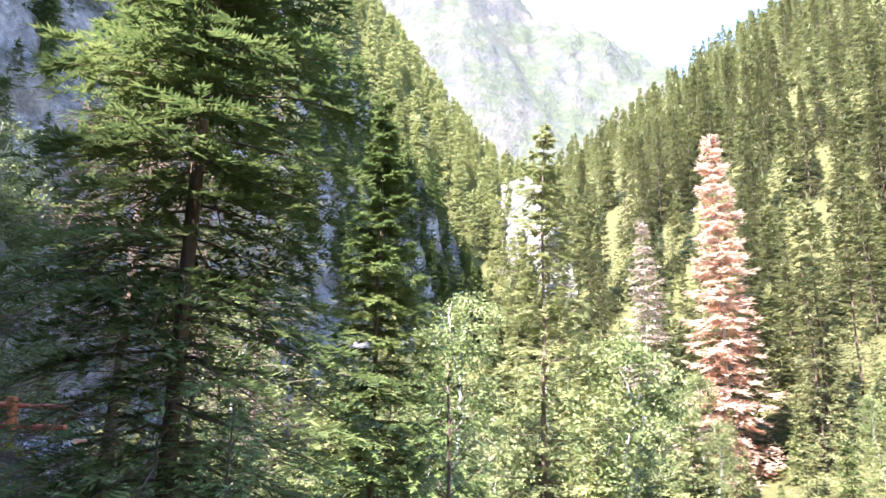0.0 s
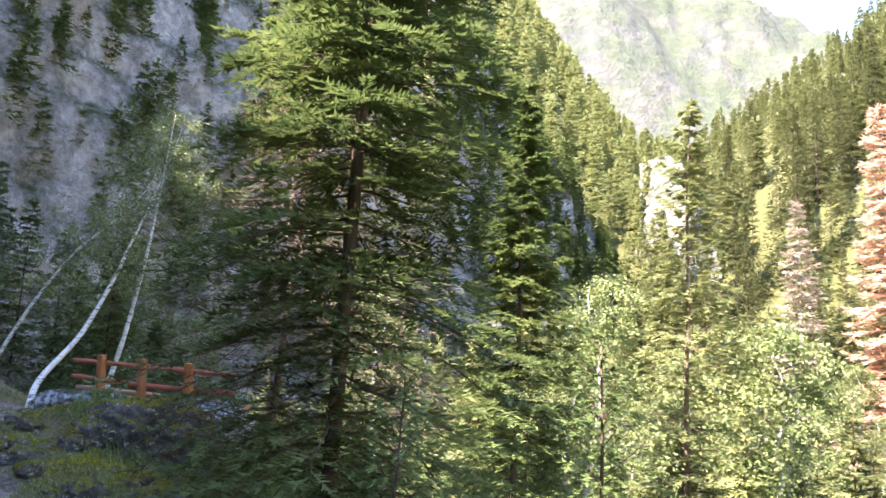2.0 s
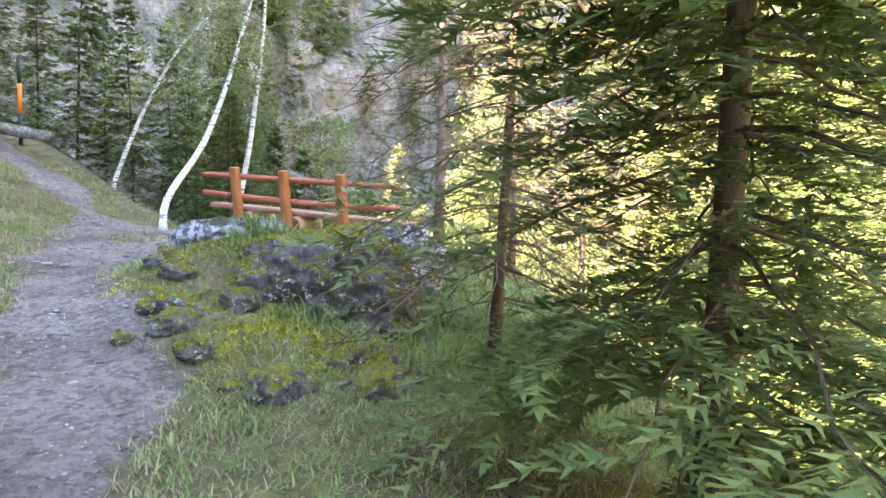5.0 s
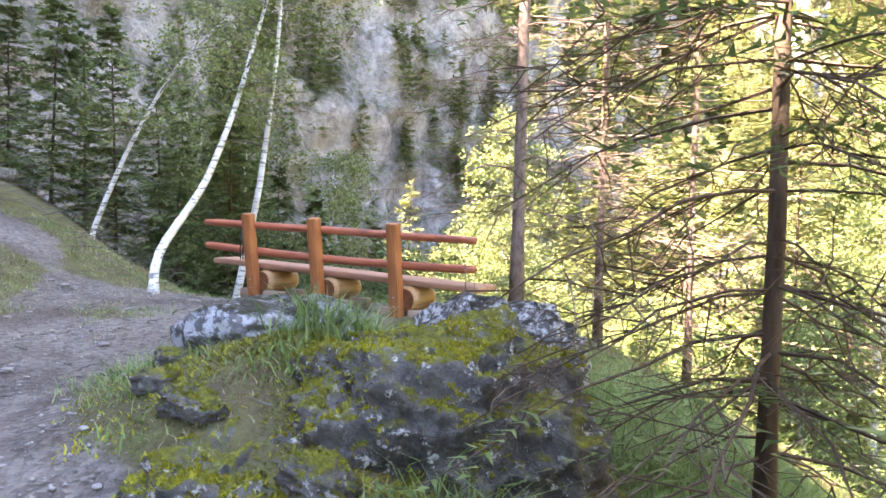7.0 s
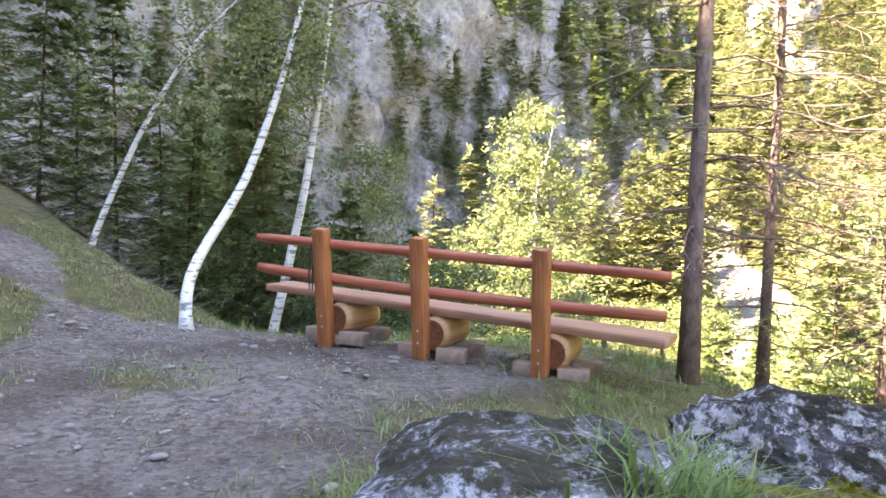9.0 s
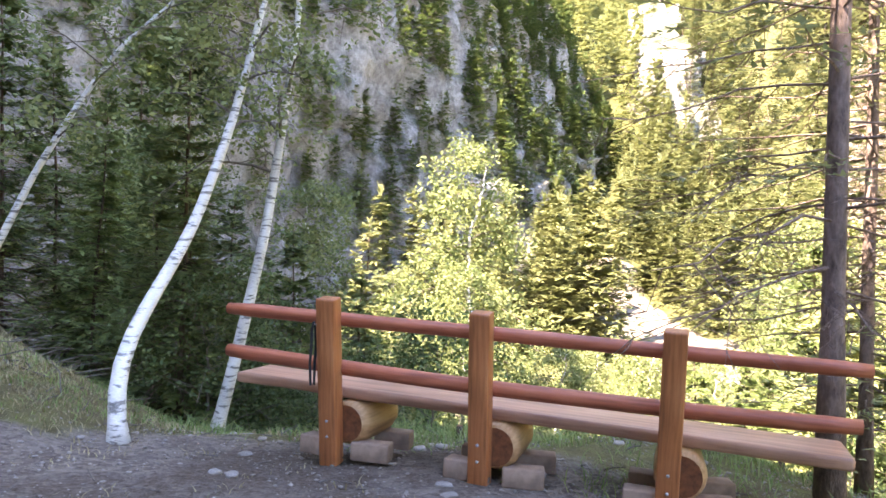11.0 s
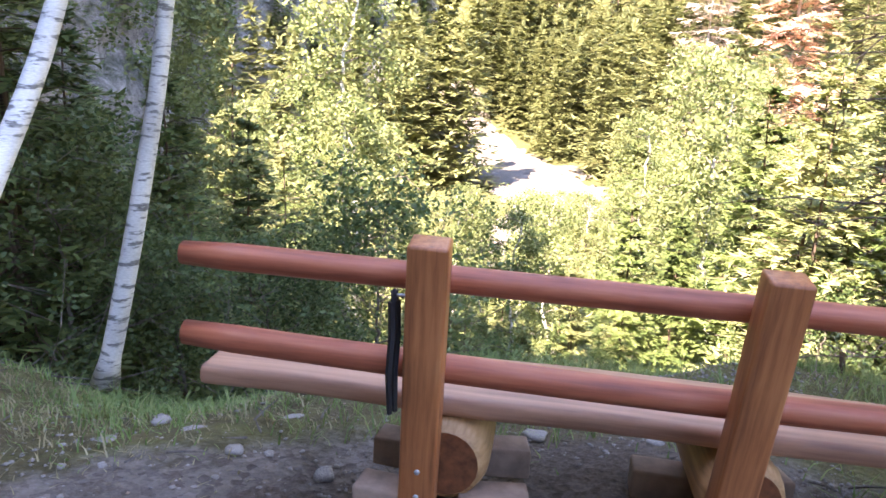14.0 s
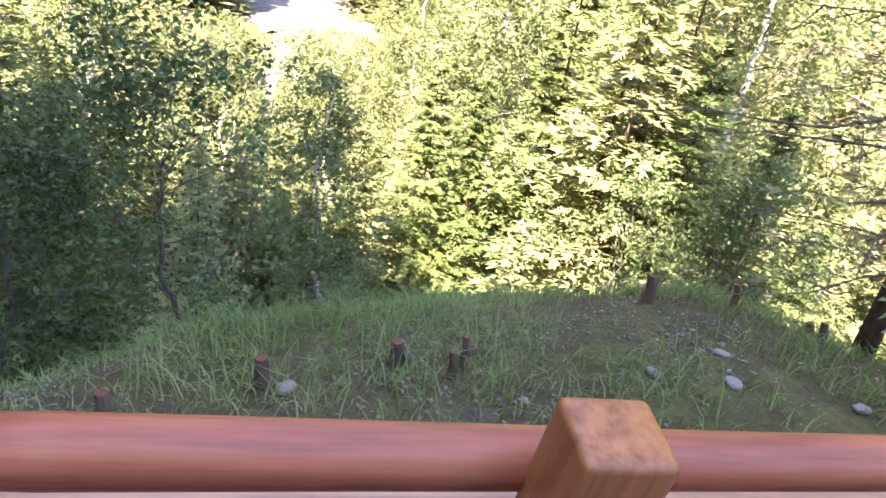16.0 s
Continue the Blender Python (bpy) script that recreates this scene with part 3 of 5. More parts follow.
def conifer_kind(seed, height, spread, needles, bark_mat, label, category, name, **kw):
    """Meshes for one shape of conifer, to be planted many times."""
    t, b, c = conifer(seed, height, spread, **kw)
    return dict(name=name, label=label, category=category, meshes=(("trunk", t.mesh("trunk", bark_mat, True)), ("limb_work", b.mesh("limb_work", bark_mat)), ("foliage", c.mesh("foliage", needles))))


def plant(kind, x, y, z=None, turn=0.0, size=1.0, lean=(0, 0), group="", label=""):
    z = gz(x, y) - 0.08 if z is None else z
    at = Matrix.Translation((x, y, z)) @ Euler((radians(lean[0]), radians(lean[1]), turn)).to_matrix().to_4x4() @ Matrix.Scale(size, 4)
    ob = thing(kind["name"], label or kind["label"], kind["category"], at, group)
    for name, me in kind["meshes"]:
        p = part(name, me, ob)
        if name != "trunk":
            tagged(p, kind="stuff")
    return ob


def leaf_cloud(rng, centres, radii, count, size, flat=0.6):
    """Small leaves scattered round centres; k x 4 corners."""
    k = rng.integers(0, len(centres), count)
    d = rng.normal(0, 1, (count, 3))
    d /= np.linalg.norm(d, axis=1)[:, None]
    p = centres[k] + d * (radii[k] * rng.uniform(0.25, 1.0, count) ** 0.6)[:, None] * [1, 1, 0.8]
    a = rng.normal(0, 1, (count, 3))
    a[:, 2] *= flat
    a /= np.linalg.norm(a, axis=1)[:, None]
    b = np.cross(a, rng.normal(0, 1, (count, 3)))
    b /= np.linalg.norm(b, axis=1)[:, None] + 1e-6
    s = size * rng.uniform(0.6, 1.3, count)[:, None]
    c = np.stack([p - a * s, p + b * s * 0.55, p + a * s, p - b * s * 0.55], 1)
    return c.reshape(-1, 3), [(i, i + 1, i + 2, i + 3) for i in range(0, 4 * count, 4)]


def broadleaf(seed, height, spread, leaves, leaf, path=None, r0=None, start=0.25, limbs=26, hang=0.0, clump=0.3):
    """Trunk along a path, limbs, and a crown of small leaves with gaps."""
    rng = np.random.default_rng(seed)
    trunk, wood, crown = Soup(), Soup(), Soup()
    k = np.linspace(0, 1, 40)
    if path is None:
        axis = np.c_[np.cumsum(rng.normal(0, 0.0075 * height, (40, 2)), 0), k * height]
        axis[0, :2] = 0
    else:
        pp = np.array(path, float)
        axis = np.stack([np.interp(k, pp[:, 2] / pp[-1, 2], pp[:, j]) for j in range(3)], 1)
        sm = axis.copy()
        sm[1:-1] = (axis[:-2] + 2 * axis[1:-1] + axis[2:]) / 4
        axis = sm
    r0 = r0 or height * 0.013
    rad = r0 * (1 - k * 0.9)
    rad[0] *= 1.4
    trunk.add(*tube(axis, rad, 10))
    cs, rs = [], []
    for b in range(limbs):
        f = start + (1 - start) * (b + rng.random()) / limbs
        c = np.array([np.interp(f, k, axis[:, j]) for j in range(3)])
        a = rng.uniform(0, 6.283)
        ln = spread * (0.45 + 0.75 * math.sin(math.pi * min(1, 0.2 + 0.8 * (f - start) / (1 - start)))) * rng.uniform(0.5, 1.1)
        d = np.array([math.cos(a), math.sin(a), rng.uniform(0.3, 0.9)])
        q = np.linspace(0, 1, 6)
        pts = c + d * (q * ln)[:, None] - np.array([0, 0, 1])[None] * (hang * ln * q**2.5)[:, None] + rng.normal(0, 0.03 * ln, (6, 3)) * q[:, None]
        wood.add(*tube(pts, np.maximum(0.004, r0 * 0.33 * (1 - f * 0.6)) * (1 - 0.85 * q), 4, False))
        for j in range(2, 6):
            o = pts[j]
            cs.append(o + rng.normal(0, 0.1 * ln, 3))
            rs.append(clump * spread * rng.uniform(0.5, 1.1))
            e = o + rng.normal(0, 0.25 * ln, 3)
            wood.add(*tube([o, (o + e) / 2, e], [0.006, 0.004, 0.002], 3, False))
            cs.append(e)
            rs.append(clump * spread * rng.uniform(0.4, 0.8))
    v, f = leaf_cloud(rng, np.array(cs), np.array(rs), leaves, leaf)
    crown.add(v, f)
    return trunk, wood, crown


def broadleaf_kind(name, label, category, trunk_mat, leaf_mat, **kw):
    t, w, c = broadleaf(**kw)
    return dict(name=name, label=label, category=category, meshes=(("trunk", t.mesh("trunk", trunk_mat, True)), ("limb_work", w.mesh("limb_work", M_TWIG)), ("foliage", c.mesh("foliage", leaf_mat))))


# ---- bench ----
def beam(length, width, height, bevel=0.012, cuts=8, wobble=0.004, seed=0, rough_edge=0.0):
    """Squared timber along x from 0 to length, with rounded, slightly uneven edges."""
    bm = bmesh.new()
    bmesh.ops.create_cube(bm, size=1)
    bmesh.ops.scale(bm, vec=(length, width, height), verts=bm.verts)
    bmesh.ops.translate(bm, vec=(length / 2, 0, 0), verts=bm.verts)
    bmesh.ops.subdivide_edges(bm, edges=[e for e in bm.edges if abs(e.verts[0].co.x - e.verts[1].co.x) > length * 0.9], cuts=cuts)
    bmesh.ops.bevel(bm, geom=list(bm.edges), offset=bevel, segments=2, affect="EDGES", profile=0.6, clamp_overlap=True)
    for v in bm.verts:
        n = noise.noise_vector(Vector((v.co.x * 2.0 + seed * 7, v.co.y * 4, v.co.z * 4)))
        v.co += n * wobble
        v.co.y += rough_edge * noise.noise(Vector((v.co.x * 1.6 + seed, 3.1 * (1 if v.co.y > 0 else -1), 0)))
    return bm


def pole(length, radius, seed=0, flat=0.0, sag=0.0, sides=14, rings=22):
    """Peeled pole along x, with taper, knots and an optional flat side towards +y."""
    bm = bmesh.new()
    rows = []
    for i in range(rings):
        u = i / (rings - 1)
        r = radius * (1.05 - 0.1 * u) * (1 + 0.05 * noise.noise(Vector((u * length * 1.7 + seed * 5, 0, 0))))
        if i in (0, rings - 1):
            r *= 0.86
        cz = -sag * 4 * u * (1 - u) + 0.006 * noise.noise(Vector((u * 3 + seed, 9, 0)))
        x = length * (u if 0 < i < rings - 1 else (u + (0.004 if i == 0 else -0.004)))
        ring = []
        for k in range(sides):
            a = 2 * math.pi * k / sides
            y = r * math.cos(a)
            ring.append(bm.verts.new((x, min(y, radius * (1 - flat)), cz + r * math.sin(a))))
        rows.append(ring)
    for a, b in zip(rows, rows[1:]):
        for k in range(sides):
            bm.faces.new((a[k], a[(k + 1) % sides], b[(k + 1) % sides], b[k]))
    bm.faces.new(rows[0][::-1])
    bm.faces.new(rows[-1])
    return bm


def build_bench():
    at = Matrix.Translation((-6.285, 11.98, 0.0)) @ Euler((0, radians(1.8), math.atan2(-0.141, 0.99))).to_matrix().to_4x4()
    bench = thing("bench", "long red-brown timber bench with log feet facing the valley", "bench", at)
    lean = radians(9.5)
    upright = Matrix(((0, -1, 0, 0), (0, 0, -1, 0), (1, 0, 0, 0), (0, 0, 0, 1)))
    me = bm_mesh("post", beam(1.06, 0.118, 0.105, 0.011, 8, 0.003, 3), M_POST, True)
    bolt = bmesh.new()
    bmesh.ops.create_cone(bolt, cap_ends=True, segments=8, radius1=0.011, radius2=0.008, depth=0.012)
    bolt = bm_mesh("bolt", bolt, M_METAL, True)
    for k, x in enumerate((-0.965, 0.0, 1.03)):
        p = part("post", me, bench, "", Matrix.Translation((x, 0.02, -0.06)) @ Matrix.Rotation(lean, 4, "X") @ upright)
        for z in (0.2, 0.3):
            part("bolt", bolt, p, "", Matrix.Translation((z, 0.0, 0.054)))
    for z, r, sag, seed, x0, y in ((0.85, 0.041, 0.0, 1, -1.76, -0.05), (0.57, 0.045, 0.035, 2, -1.78, 0.0)):
        part("rail", bm_mesh("rail", pole(3.70, r, seed, 0.35, sag), M_RAIL, True), bench, "red-brown half-round back rail", Matrix.Translation((x0, y, z)) @ Matrix.Rotation(radians(-0.3), 4, "Y"))
    part("seat", bm_mesh("seat", beam(3.68, 0.40, 0.07, 0.022, 26, 0.004, 5, 0.03), M_SEAT, True), bench, "broad brown plank with a natural wavy edge", Matrix.Translation((-1.77, 0.30, 0.375)))
    block = bm_mesh("block", beam(0.24, 0.13, 0.11, 0.01, 2, 0.005, 8), M_BLOCK, True)
    for k, x in enumerate((-0.89, 0.07, 1.09)):
        lg = part("log", bm_mesh("log", pole(0.50, 0.138, 11 + k, 0.0, 0.0, 20, 8), M_LOG, True), bench, "short round log foot", Matrix.Translation((x, 0.04, 0.20)) @ Matrix.Rotation(radians(90 + 3 * (k - 1)), 4, "Z"))
        e = bmesh.new()
        bmesh.ops.create_cone(e, cap_ends=True, segments=20, radius1=0.112, radius2=0.108, depth=0.006)
        part("end_grain", bm_mesh("end_grain", e, M_END), lg, "dark stained end grain", Matrix.Translation((-0.002, 0, 0)) @ Matrix.Rotation(radians(90), 4, "Y"))
        for y in (0.06, 0.40):
            for sx in (-1, 1):
                part("block", block, bench, "", Matrix.Translation((x + sx * 0.17 - 0.12, y, 0.045)) @ Matrix.Rotation(radians(8 * sx + 5 * k), 4, "Z"))
    return bench


def build_strap():
    """Black webbing loop hung over the upper rail beside the first post."""
    s = Soup()
    for dx, dy in ((0.0, -0.012), (0.012, 0.010)):
        p = [(dx, dy, 0.0), (dx + 0.004, dy * 1.5, -0.1), (dx - 0.002, dy * 1.6, -0.22), (dx + 0.003, dy, -0.35)]
        v, f = tube(p, [0.011, 0.010, 0.010, 0.008], 4)
        s.add(v, f)
    a = np.linspace(0, math.pi, 8)
    v, f = tube(np.c_[np.full(8, 0.006), 0.012 * np.cos(a), 0.03 * np.sin(a)], np.full(8, 0.009), 5)
    s.add(v, f)
    at = Matrix.Translation((-7.335, 11.99, 0.83)) @ Matrix.Rotation(radians(-8), 4, "Z")
    strap = thing("strap", "black webbing strap hanging over the bench rail", "strap", at)
    part("webbing", s.mesh("webbing", M_STRAP), strap)
    c = bmesh.new()
    bmesh.ops.create_cone(c, cap_ends=True, segments=8, radius1=0.005, radius2=0.005, depth=0.05)
    part("clip", bm_mesh("clip", c, M_METAL, True), strap, "small bright metal clip", Matrix.Translation((0.03, -0.005, 0.02)) @ Matrix.Rotation(radians(90), 4, "Y"))


build_bench()
build_strap()


# ---- rocks ----
def boulder_mesh(name, seed, size, mat, detail=4, lumps=0.22, crag=0.10, flat_top=1.0, facets=5):
    """A broken rock: a ball cut by random planes, then roughened."""
    rng = random.Random(seed)
    bm = bmesh.new()
    bmesh.ops.create_icosphere(bm, subdivisions=detail, radius=1)
    planes = [(Vector((rng.gauss(0, 1), rng.gauss(0, 1), rng.gauss(0, 0.7))).normalized(), rng.uniform(0.62, 0.9)) for _ in range(facets)]
    for v in bm.verts:
        d = v.co.normalized()
        p = d.copy()
        for n, c in planes:
            over = p.dot(n) - c
            if over > 0:
                p -= n * over * 0.85
        p *= 1 + lumps * noise.fractal(d * 1.3 + Vector((seed, 0, 0)), 1.0, 2.0, 3) + crag * noise.fractal(d * 5 + Vector((0, seed, 0)), 0.8, 2.0, 4)
        p.z = min(p.z, flat_top + 0.12 * noise.noise(d * 3 + Vector((seed, 2, 0))))
        v.co = Vector((p.x * size[0], p.y * size[1], p.z * size[2]))
    return bm_mesh(name, bm, mat, True)


def boulder(x, y, z, size, mat, label, seed, turn=0.0, name="boulder", tilt=(0, 0), **kw):
    at = Matrix.Translation((x, y, z)) @ Euler((radians(tilt[0]), radians(tilt[1]), radians(turn))).to_matrix().to_4x4()
    return single(name, boulder_mesh(name, seed, size, mat, **kw), label, "rock", at)


def moss_on(ob, count, seed, size=0.022, at_least=0.15, over=0.0):
    """Tufts of moss growing on what faces up of a rock, in patches."""
    r = np.random.default_rng(seed)
    me = ob.data
    nv, nf = len(me.vertices), len(me.polygons)
    co, idx, nrm = np.empty(nv * 3), np.empty(nf * 3, np.int64), np.empty(nf * 3)
    area = np.empty(nf)
    me.vertices.foreach_get("co", co)
    me.polygons.foreach_get("vertices", idx)
    me.polygons.foreach_get("normal", nrm)
    me.polygons.foreach_get("area", area)
    turn, shift = np.array(ob.matrix_basis.to_3x3()), np.array(ob.matrix_basis.translation)
    co, nrm = co.reshape(-1, 3) @ turn.T + shift, nrm.reshape(-1, 3) @ turn.T
    tri = co[idx.reshape(-1, 3)]
    k = r.choice(nf, count * 3, p=area / area.sum())
    a, b = r.random((2, count * 3))
    a, b = np.where(a + b > 1, 1 - a, a), np.where(a + b > 1, 1 - b, b)
    p = tri[k, 0] + a[:, None] * (tri[k, 1] - tri[k, 0]) + b[:, None] * (tri[k, 2] - tri[k, 0])
    n = nrm[k]
    keep = (n[:, 2] > at_least) & (rough(p[:, 0] * 4 + p[:, 2] * 2, p[:, 1] * 4, 3, seed) + 0.35 * (n[:, 2] - 0.5) > over)
    p, n = p[keep][:count], n[keep][:count]
    m = len(p)
    blades = []
    for _ in range(4):
        d = n * 0.8 + r.normal(0, 0.55, (m, 3))
        d /= np.linalg.norm(d, axis=1)[:, None]
        w = np.cross(d, r.normal(0, 1, (m, 3)))
        w /= np.linalg.norm(w, axis=1)[:, None] + 1e-6
        ln = (size * r.uniform(0.5, 1.4, m))[:, None]
        o = p - n * 0.004
        blades.append(np.stack([o - w * ln * 0.3, o + w * ln * 0.3, o + d * ln], 1))
    v = np.concatenate(blades).reshape(-1, 3)
    single("moss", mesh_of("moss", v, np.arange(len(v)).reshape(-1, 3), M_MOSS), "yellow-green moss cushions growing on the rock", "moss", kind="stuff")


BIG = boulder(-3.42, 8.42, -0.12, (0.80, 0.84, 0.66), M_MOSSY, "big mossy boulder with white lichen beside the trail", 3, 20, detail=6, flat_top=0.90, crag=0.16, lumps=0.16, facets=9, tilt=(8, -4))
LEDGE = boulder(-2.95, 7.25, -0.52, (0.85, 0.80, 0.42), M_MOSSY, "low moss-covered rock ledge sloping to the trail", 8, -25, detail=6, crag=0.24)
HALF = boulder(-4.05, 7.60, -0.24, (0.48, 0.55, 0.34), M_MOSSY, "half-buried mossy rock on the hummock", 14, 10, detail=5, crag=0.22)
SHELF = boulder(-3.75, 9.15, -0.02, (0.75, 0.55, 0.34), M_MOSSY, "flat mossy rock shelf between the boulders", 17, 35, detail=5, crag=0.18, flat_top=0.8)
for ob, many, sd in ((BIG, 5200, 301), (LEDGE, 5200, 302), (HALF, 2600, 303), (SHELF, 2200, 304)):
    moss_on(ob, many, sd, 0.024, 0.2, 0.24 if ob is SHELF else 0.15)
boulder(-4.70, 8.80, 0.27, (0.58, 0.47, 0.36), M_LICHEN, "flat-topped grey boulder with pale lichen", 21, 15, flat_top=0.62, detail=5, facets=14, lumps=0.1, crag=0.07)
boulder(-3.60, 9.85, 0.10, (0.72, 0.48, 0.38), M_BLOTCH, "dark boulder blotched with white lichen", 27, -18, detail=5, crag=0.12, facets=9)


# small broken rocks set in the mossy bank
for k, (x, y, q) in enumerate(((-4.35, 7.75, 0.17), (-4.75, 7.95, 0.13), (-3.75, 7.05, 0.2), (-3.3, 6.75, 0.16), (-4.15, 7.25, 0.12), (-2.6, 6.6, 0.2), (-2.2, 7.0, 0.17), (-3.55, 7.5, 0.2), (-4.95, 8.25, 0.12), (-2.5, 7.7, 0.22), (-1.95, 7.35, 0.12), (-3.9, 6.75, 0.1))):
    ob = boulder(x, y, gz(x, y) + 0.15 * q, (q, q * 0.8, q * 0.6), M_MOSSY, "small broken mossy rock set in the bank", 70 + k, 47 * k, name="rock", crag=0.2, facets=8, detail=4)
    moss_on(ob, 160, 320 + k, 0.02, 0.2, 0.1)


def slab_mesh(length, width, height, seed):
    """A broken slab along x: tapered ends, a split corner towards -y and rough faces."""
    bm = bmesh.new()
    bmesh.ops.create_cube(bm, size=1)
    bmesh.ops.subdivide_edges(bm, edges=list(bm.edges), cuts=22, use_grid_fill=True)
    cuts = [(Vector((0.75, 0.55, 0.3)).normalized(), 0.52), (Vector((-0.8, -0.5, 0.1)).normalized(), 0.47), (Vector((0.9, -0.25, -0.35)).normalized(), 0.48),
            (Vector((0.1, -0.75, 0.65)).normalized(), 0.56), (Vector((-0.6, 0.6, 0.5)).normalized(), 0.6), (Vector((0.2, -0.6, -0.75)).normalized(), 0.45)]
    for v in bm.verts:
        p = v.co.copy()
        for n, c in cuts:
            over = p.dot(n) - c
            if over > 0:
                p -= n * over
        crack = p.x * 0.62 - p.y * 0.78 - 0.36 + 0.05 * noise.noise(p * 5)
        if p.z > 0.2:
            p.z -= 0.16 * min(1, max(0, crack * 14)) + (0.14 if abs(crack) < 0.025 else 0)
        q = Vector((p.x * length, p.y * width, p.z * height))
        v.co = q + noise.noise_vector(q * 2.2 + Vector((seed, 0, 0))) * 0.05 + noise.noise_vector(q * 9 + Vector((0, seed, 0))) * 0.014
    return bm_mesh("rock_slab", bm, M_SLAB, True)


single("rock_slab", slab_mesh(0.92, 0.62, 0.36, 6), "pale grey rock slab with a cracked corner at the trail edge", "rock",
       Matrix.Translation((-3.06, 4.72, 0.03)) @ Euler((radians(26), radians(9), radians(45))).to_matrix().to_4x4())
boulder(-1.85, 3.05, -0.42, (0.36, 0.32, 0.36), M_DARKROCK, "dark mossy rock in the trail bank", 37, 0, crag=0.18)
boulder(-2.25, 3.5, -0.2, (0.5, 0.42, 0.42), M_DARKROCK, "dark broken rock in the trail bank", 39, 30, crag=0.18)
boulder(-6.3, 5.5, 0.75, (0.8, 0.9, 1.1), M_DARKROCK, "tall dark rock outcrop above the trail", 41, 40, detail=5, crag=0.18)
boulder(-7.6, 5.9, 1.6, (1.2, 1.1, 1.9), M_DARKROCK, "mossy rock outcrop above the trail", 44, 10, detail=5, crag=0.18)
boulder(0.22, 4.45, gz(0.22, 4.45) + 0.02, (0.28, 0.2, 0.18), M_SLAB, "grey angular rock half sunk below the brow", 49, 20, facets=12, detail=5)
boulder(-11.6, 10.9, 0.95, (0.55, 0.4, 0.3), M_MOSSY, "small mossy rock beside the trail", 52, 0)


def lying_piece(name, points, radii, mat, label):
    v, f = tube(points, radii, 10)
    me = mesh_of(name, v, f, mat, True)
    single(name, me, label, "log")


def gpts(pairs, lift):
    return [(x, y, gz(x, y) + lift) for x, y in pairs]


# A grey rock slab on the bank, modelled as a round bar.
lying_piece("lying_piece", [(-14.9, 11.1, 2.05), (-13.6, 12.0, 1.75), (-12.2, 12.9, 1.5)], [0.12, 0.13, 0.10], M_DARKROCK, "grey weathered rock slab, built as a round bar, lying across the trail bank")
lying_piece("driftwood", gpts([(-0.78, 5.02), (-0.58, 4.9), (-0.36, 4.76), (-0.12, 4.6), (0.08, 4.42), (0.2, 4.28)], 0.03), [0.015, 0.06, 0.045, 0.055, 0.03, 0.012], M_DEADWOOD, "bleached split root lying below the trail")


def build_marker():
    x, y = -13.0, 12.9
    m = thing("marker_pole", "thin black trail pole with an orange band", "pole", Matrix.Translation((x, y, gz(x, y))))
    v, f = tube([(0, 0, -0.1), (0.01, 0, 0.62)], [0.035, 0.035], 10)
    part("foot", mesh_of("foot", v, f, M_MARK_DARK, True), m)
    v, f = tube([(0.01, 0, 0.62), (0.0, 0, 1.17)], [0.038, 0.038], 10)
    part("band", mesh_of("band", v, f, M_MARK, True), m, "orange painted band")
    v, f = tube([(0.0, 0, 1.17), (-0.02, 0, 1.65)], [0.034, 0.03], 10)
    part("tip", mesh_of("tip", v, f, M_MARK_DARK, True), m)


build_marker()

# ---- trees close to the trail ----
HERO = conifer_kind(5, 10.5, 1.6, M_SPRUCE, M_BARK, "tall green spruce with dense drooping branches beside the trail", "tree", "spruce", whorls=46, per=6, twigs=27, tuft=0.068, bare=0.10, droop=0.5, jag=11, taper=0.9)
plant(HERO, -0.36, 6.55, -1.0, 0.6, lean=(0, -0.2))
SECOND = conifer_kind(6, 7.6, 1.35, M_SPRUCE, M_BARK, "slender young spruce on the slope below the trail", "tree", "spruce", whorls=40, per=6, twigs=22, tuft=0.085, bare=0.05, jag=8)
plant(SECOND, 0.30, 10.9, None, 0.2, 0.96)
SPARSE = conifer_kind(7, 8.5, 1.75, M_SPRUCE, M_BARK, "sparse spruce with many bare lower twigs", "tree", "spruce", whorls=52, per=5, twigs=16, tuft=0.06, bare=0.07, jag=7, dead_below=0.55, droop=0.5, girth=0.0045, dead_twigs=12)
plant(SPARSE, -1.96, 8.45, -0.5, 1.9, 1.0, (1.5, 4.5))
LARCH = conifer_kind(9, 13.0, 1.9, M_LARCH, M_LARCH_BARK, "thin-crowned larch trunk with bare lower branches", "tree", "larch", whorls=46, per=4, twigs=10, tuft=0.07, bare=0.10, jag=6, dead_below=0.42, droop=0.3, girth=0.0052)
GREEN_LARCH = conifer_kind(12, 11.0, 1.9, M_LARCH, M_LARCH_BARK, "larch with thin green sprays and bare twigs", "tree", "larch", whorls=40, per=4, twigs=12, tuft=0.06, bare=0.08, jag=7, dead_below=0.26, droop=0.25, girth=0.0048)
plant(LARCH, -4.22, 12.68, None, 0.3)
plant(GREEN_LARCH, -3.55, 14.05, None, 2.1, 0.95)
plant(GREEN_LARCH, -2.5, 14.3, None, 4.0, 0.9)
SEEDLING = conifer_kind(10, 2.7, 0.85, M_SPRUCE, M_BARK, "small spruce sapling with upturned shoots", "tree", "sapling", whorls=12, per=5, twigs=12, tuft=0.05, bare=0.08, jag=6, up=0.9, droop=0.1)
plant(SEEDLING, 1.65, 6.45, -1.55, 0.0)
plant(SEEDLING, 0.75, 4.75, None, 1.7, 0.6)

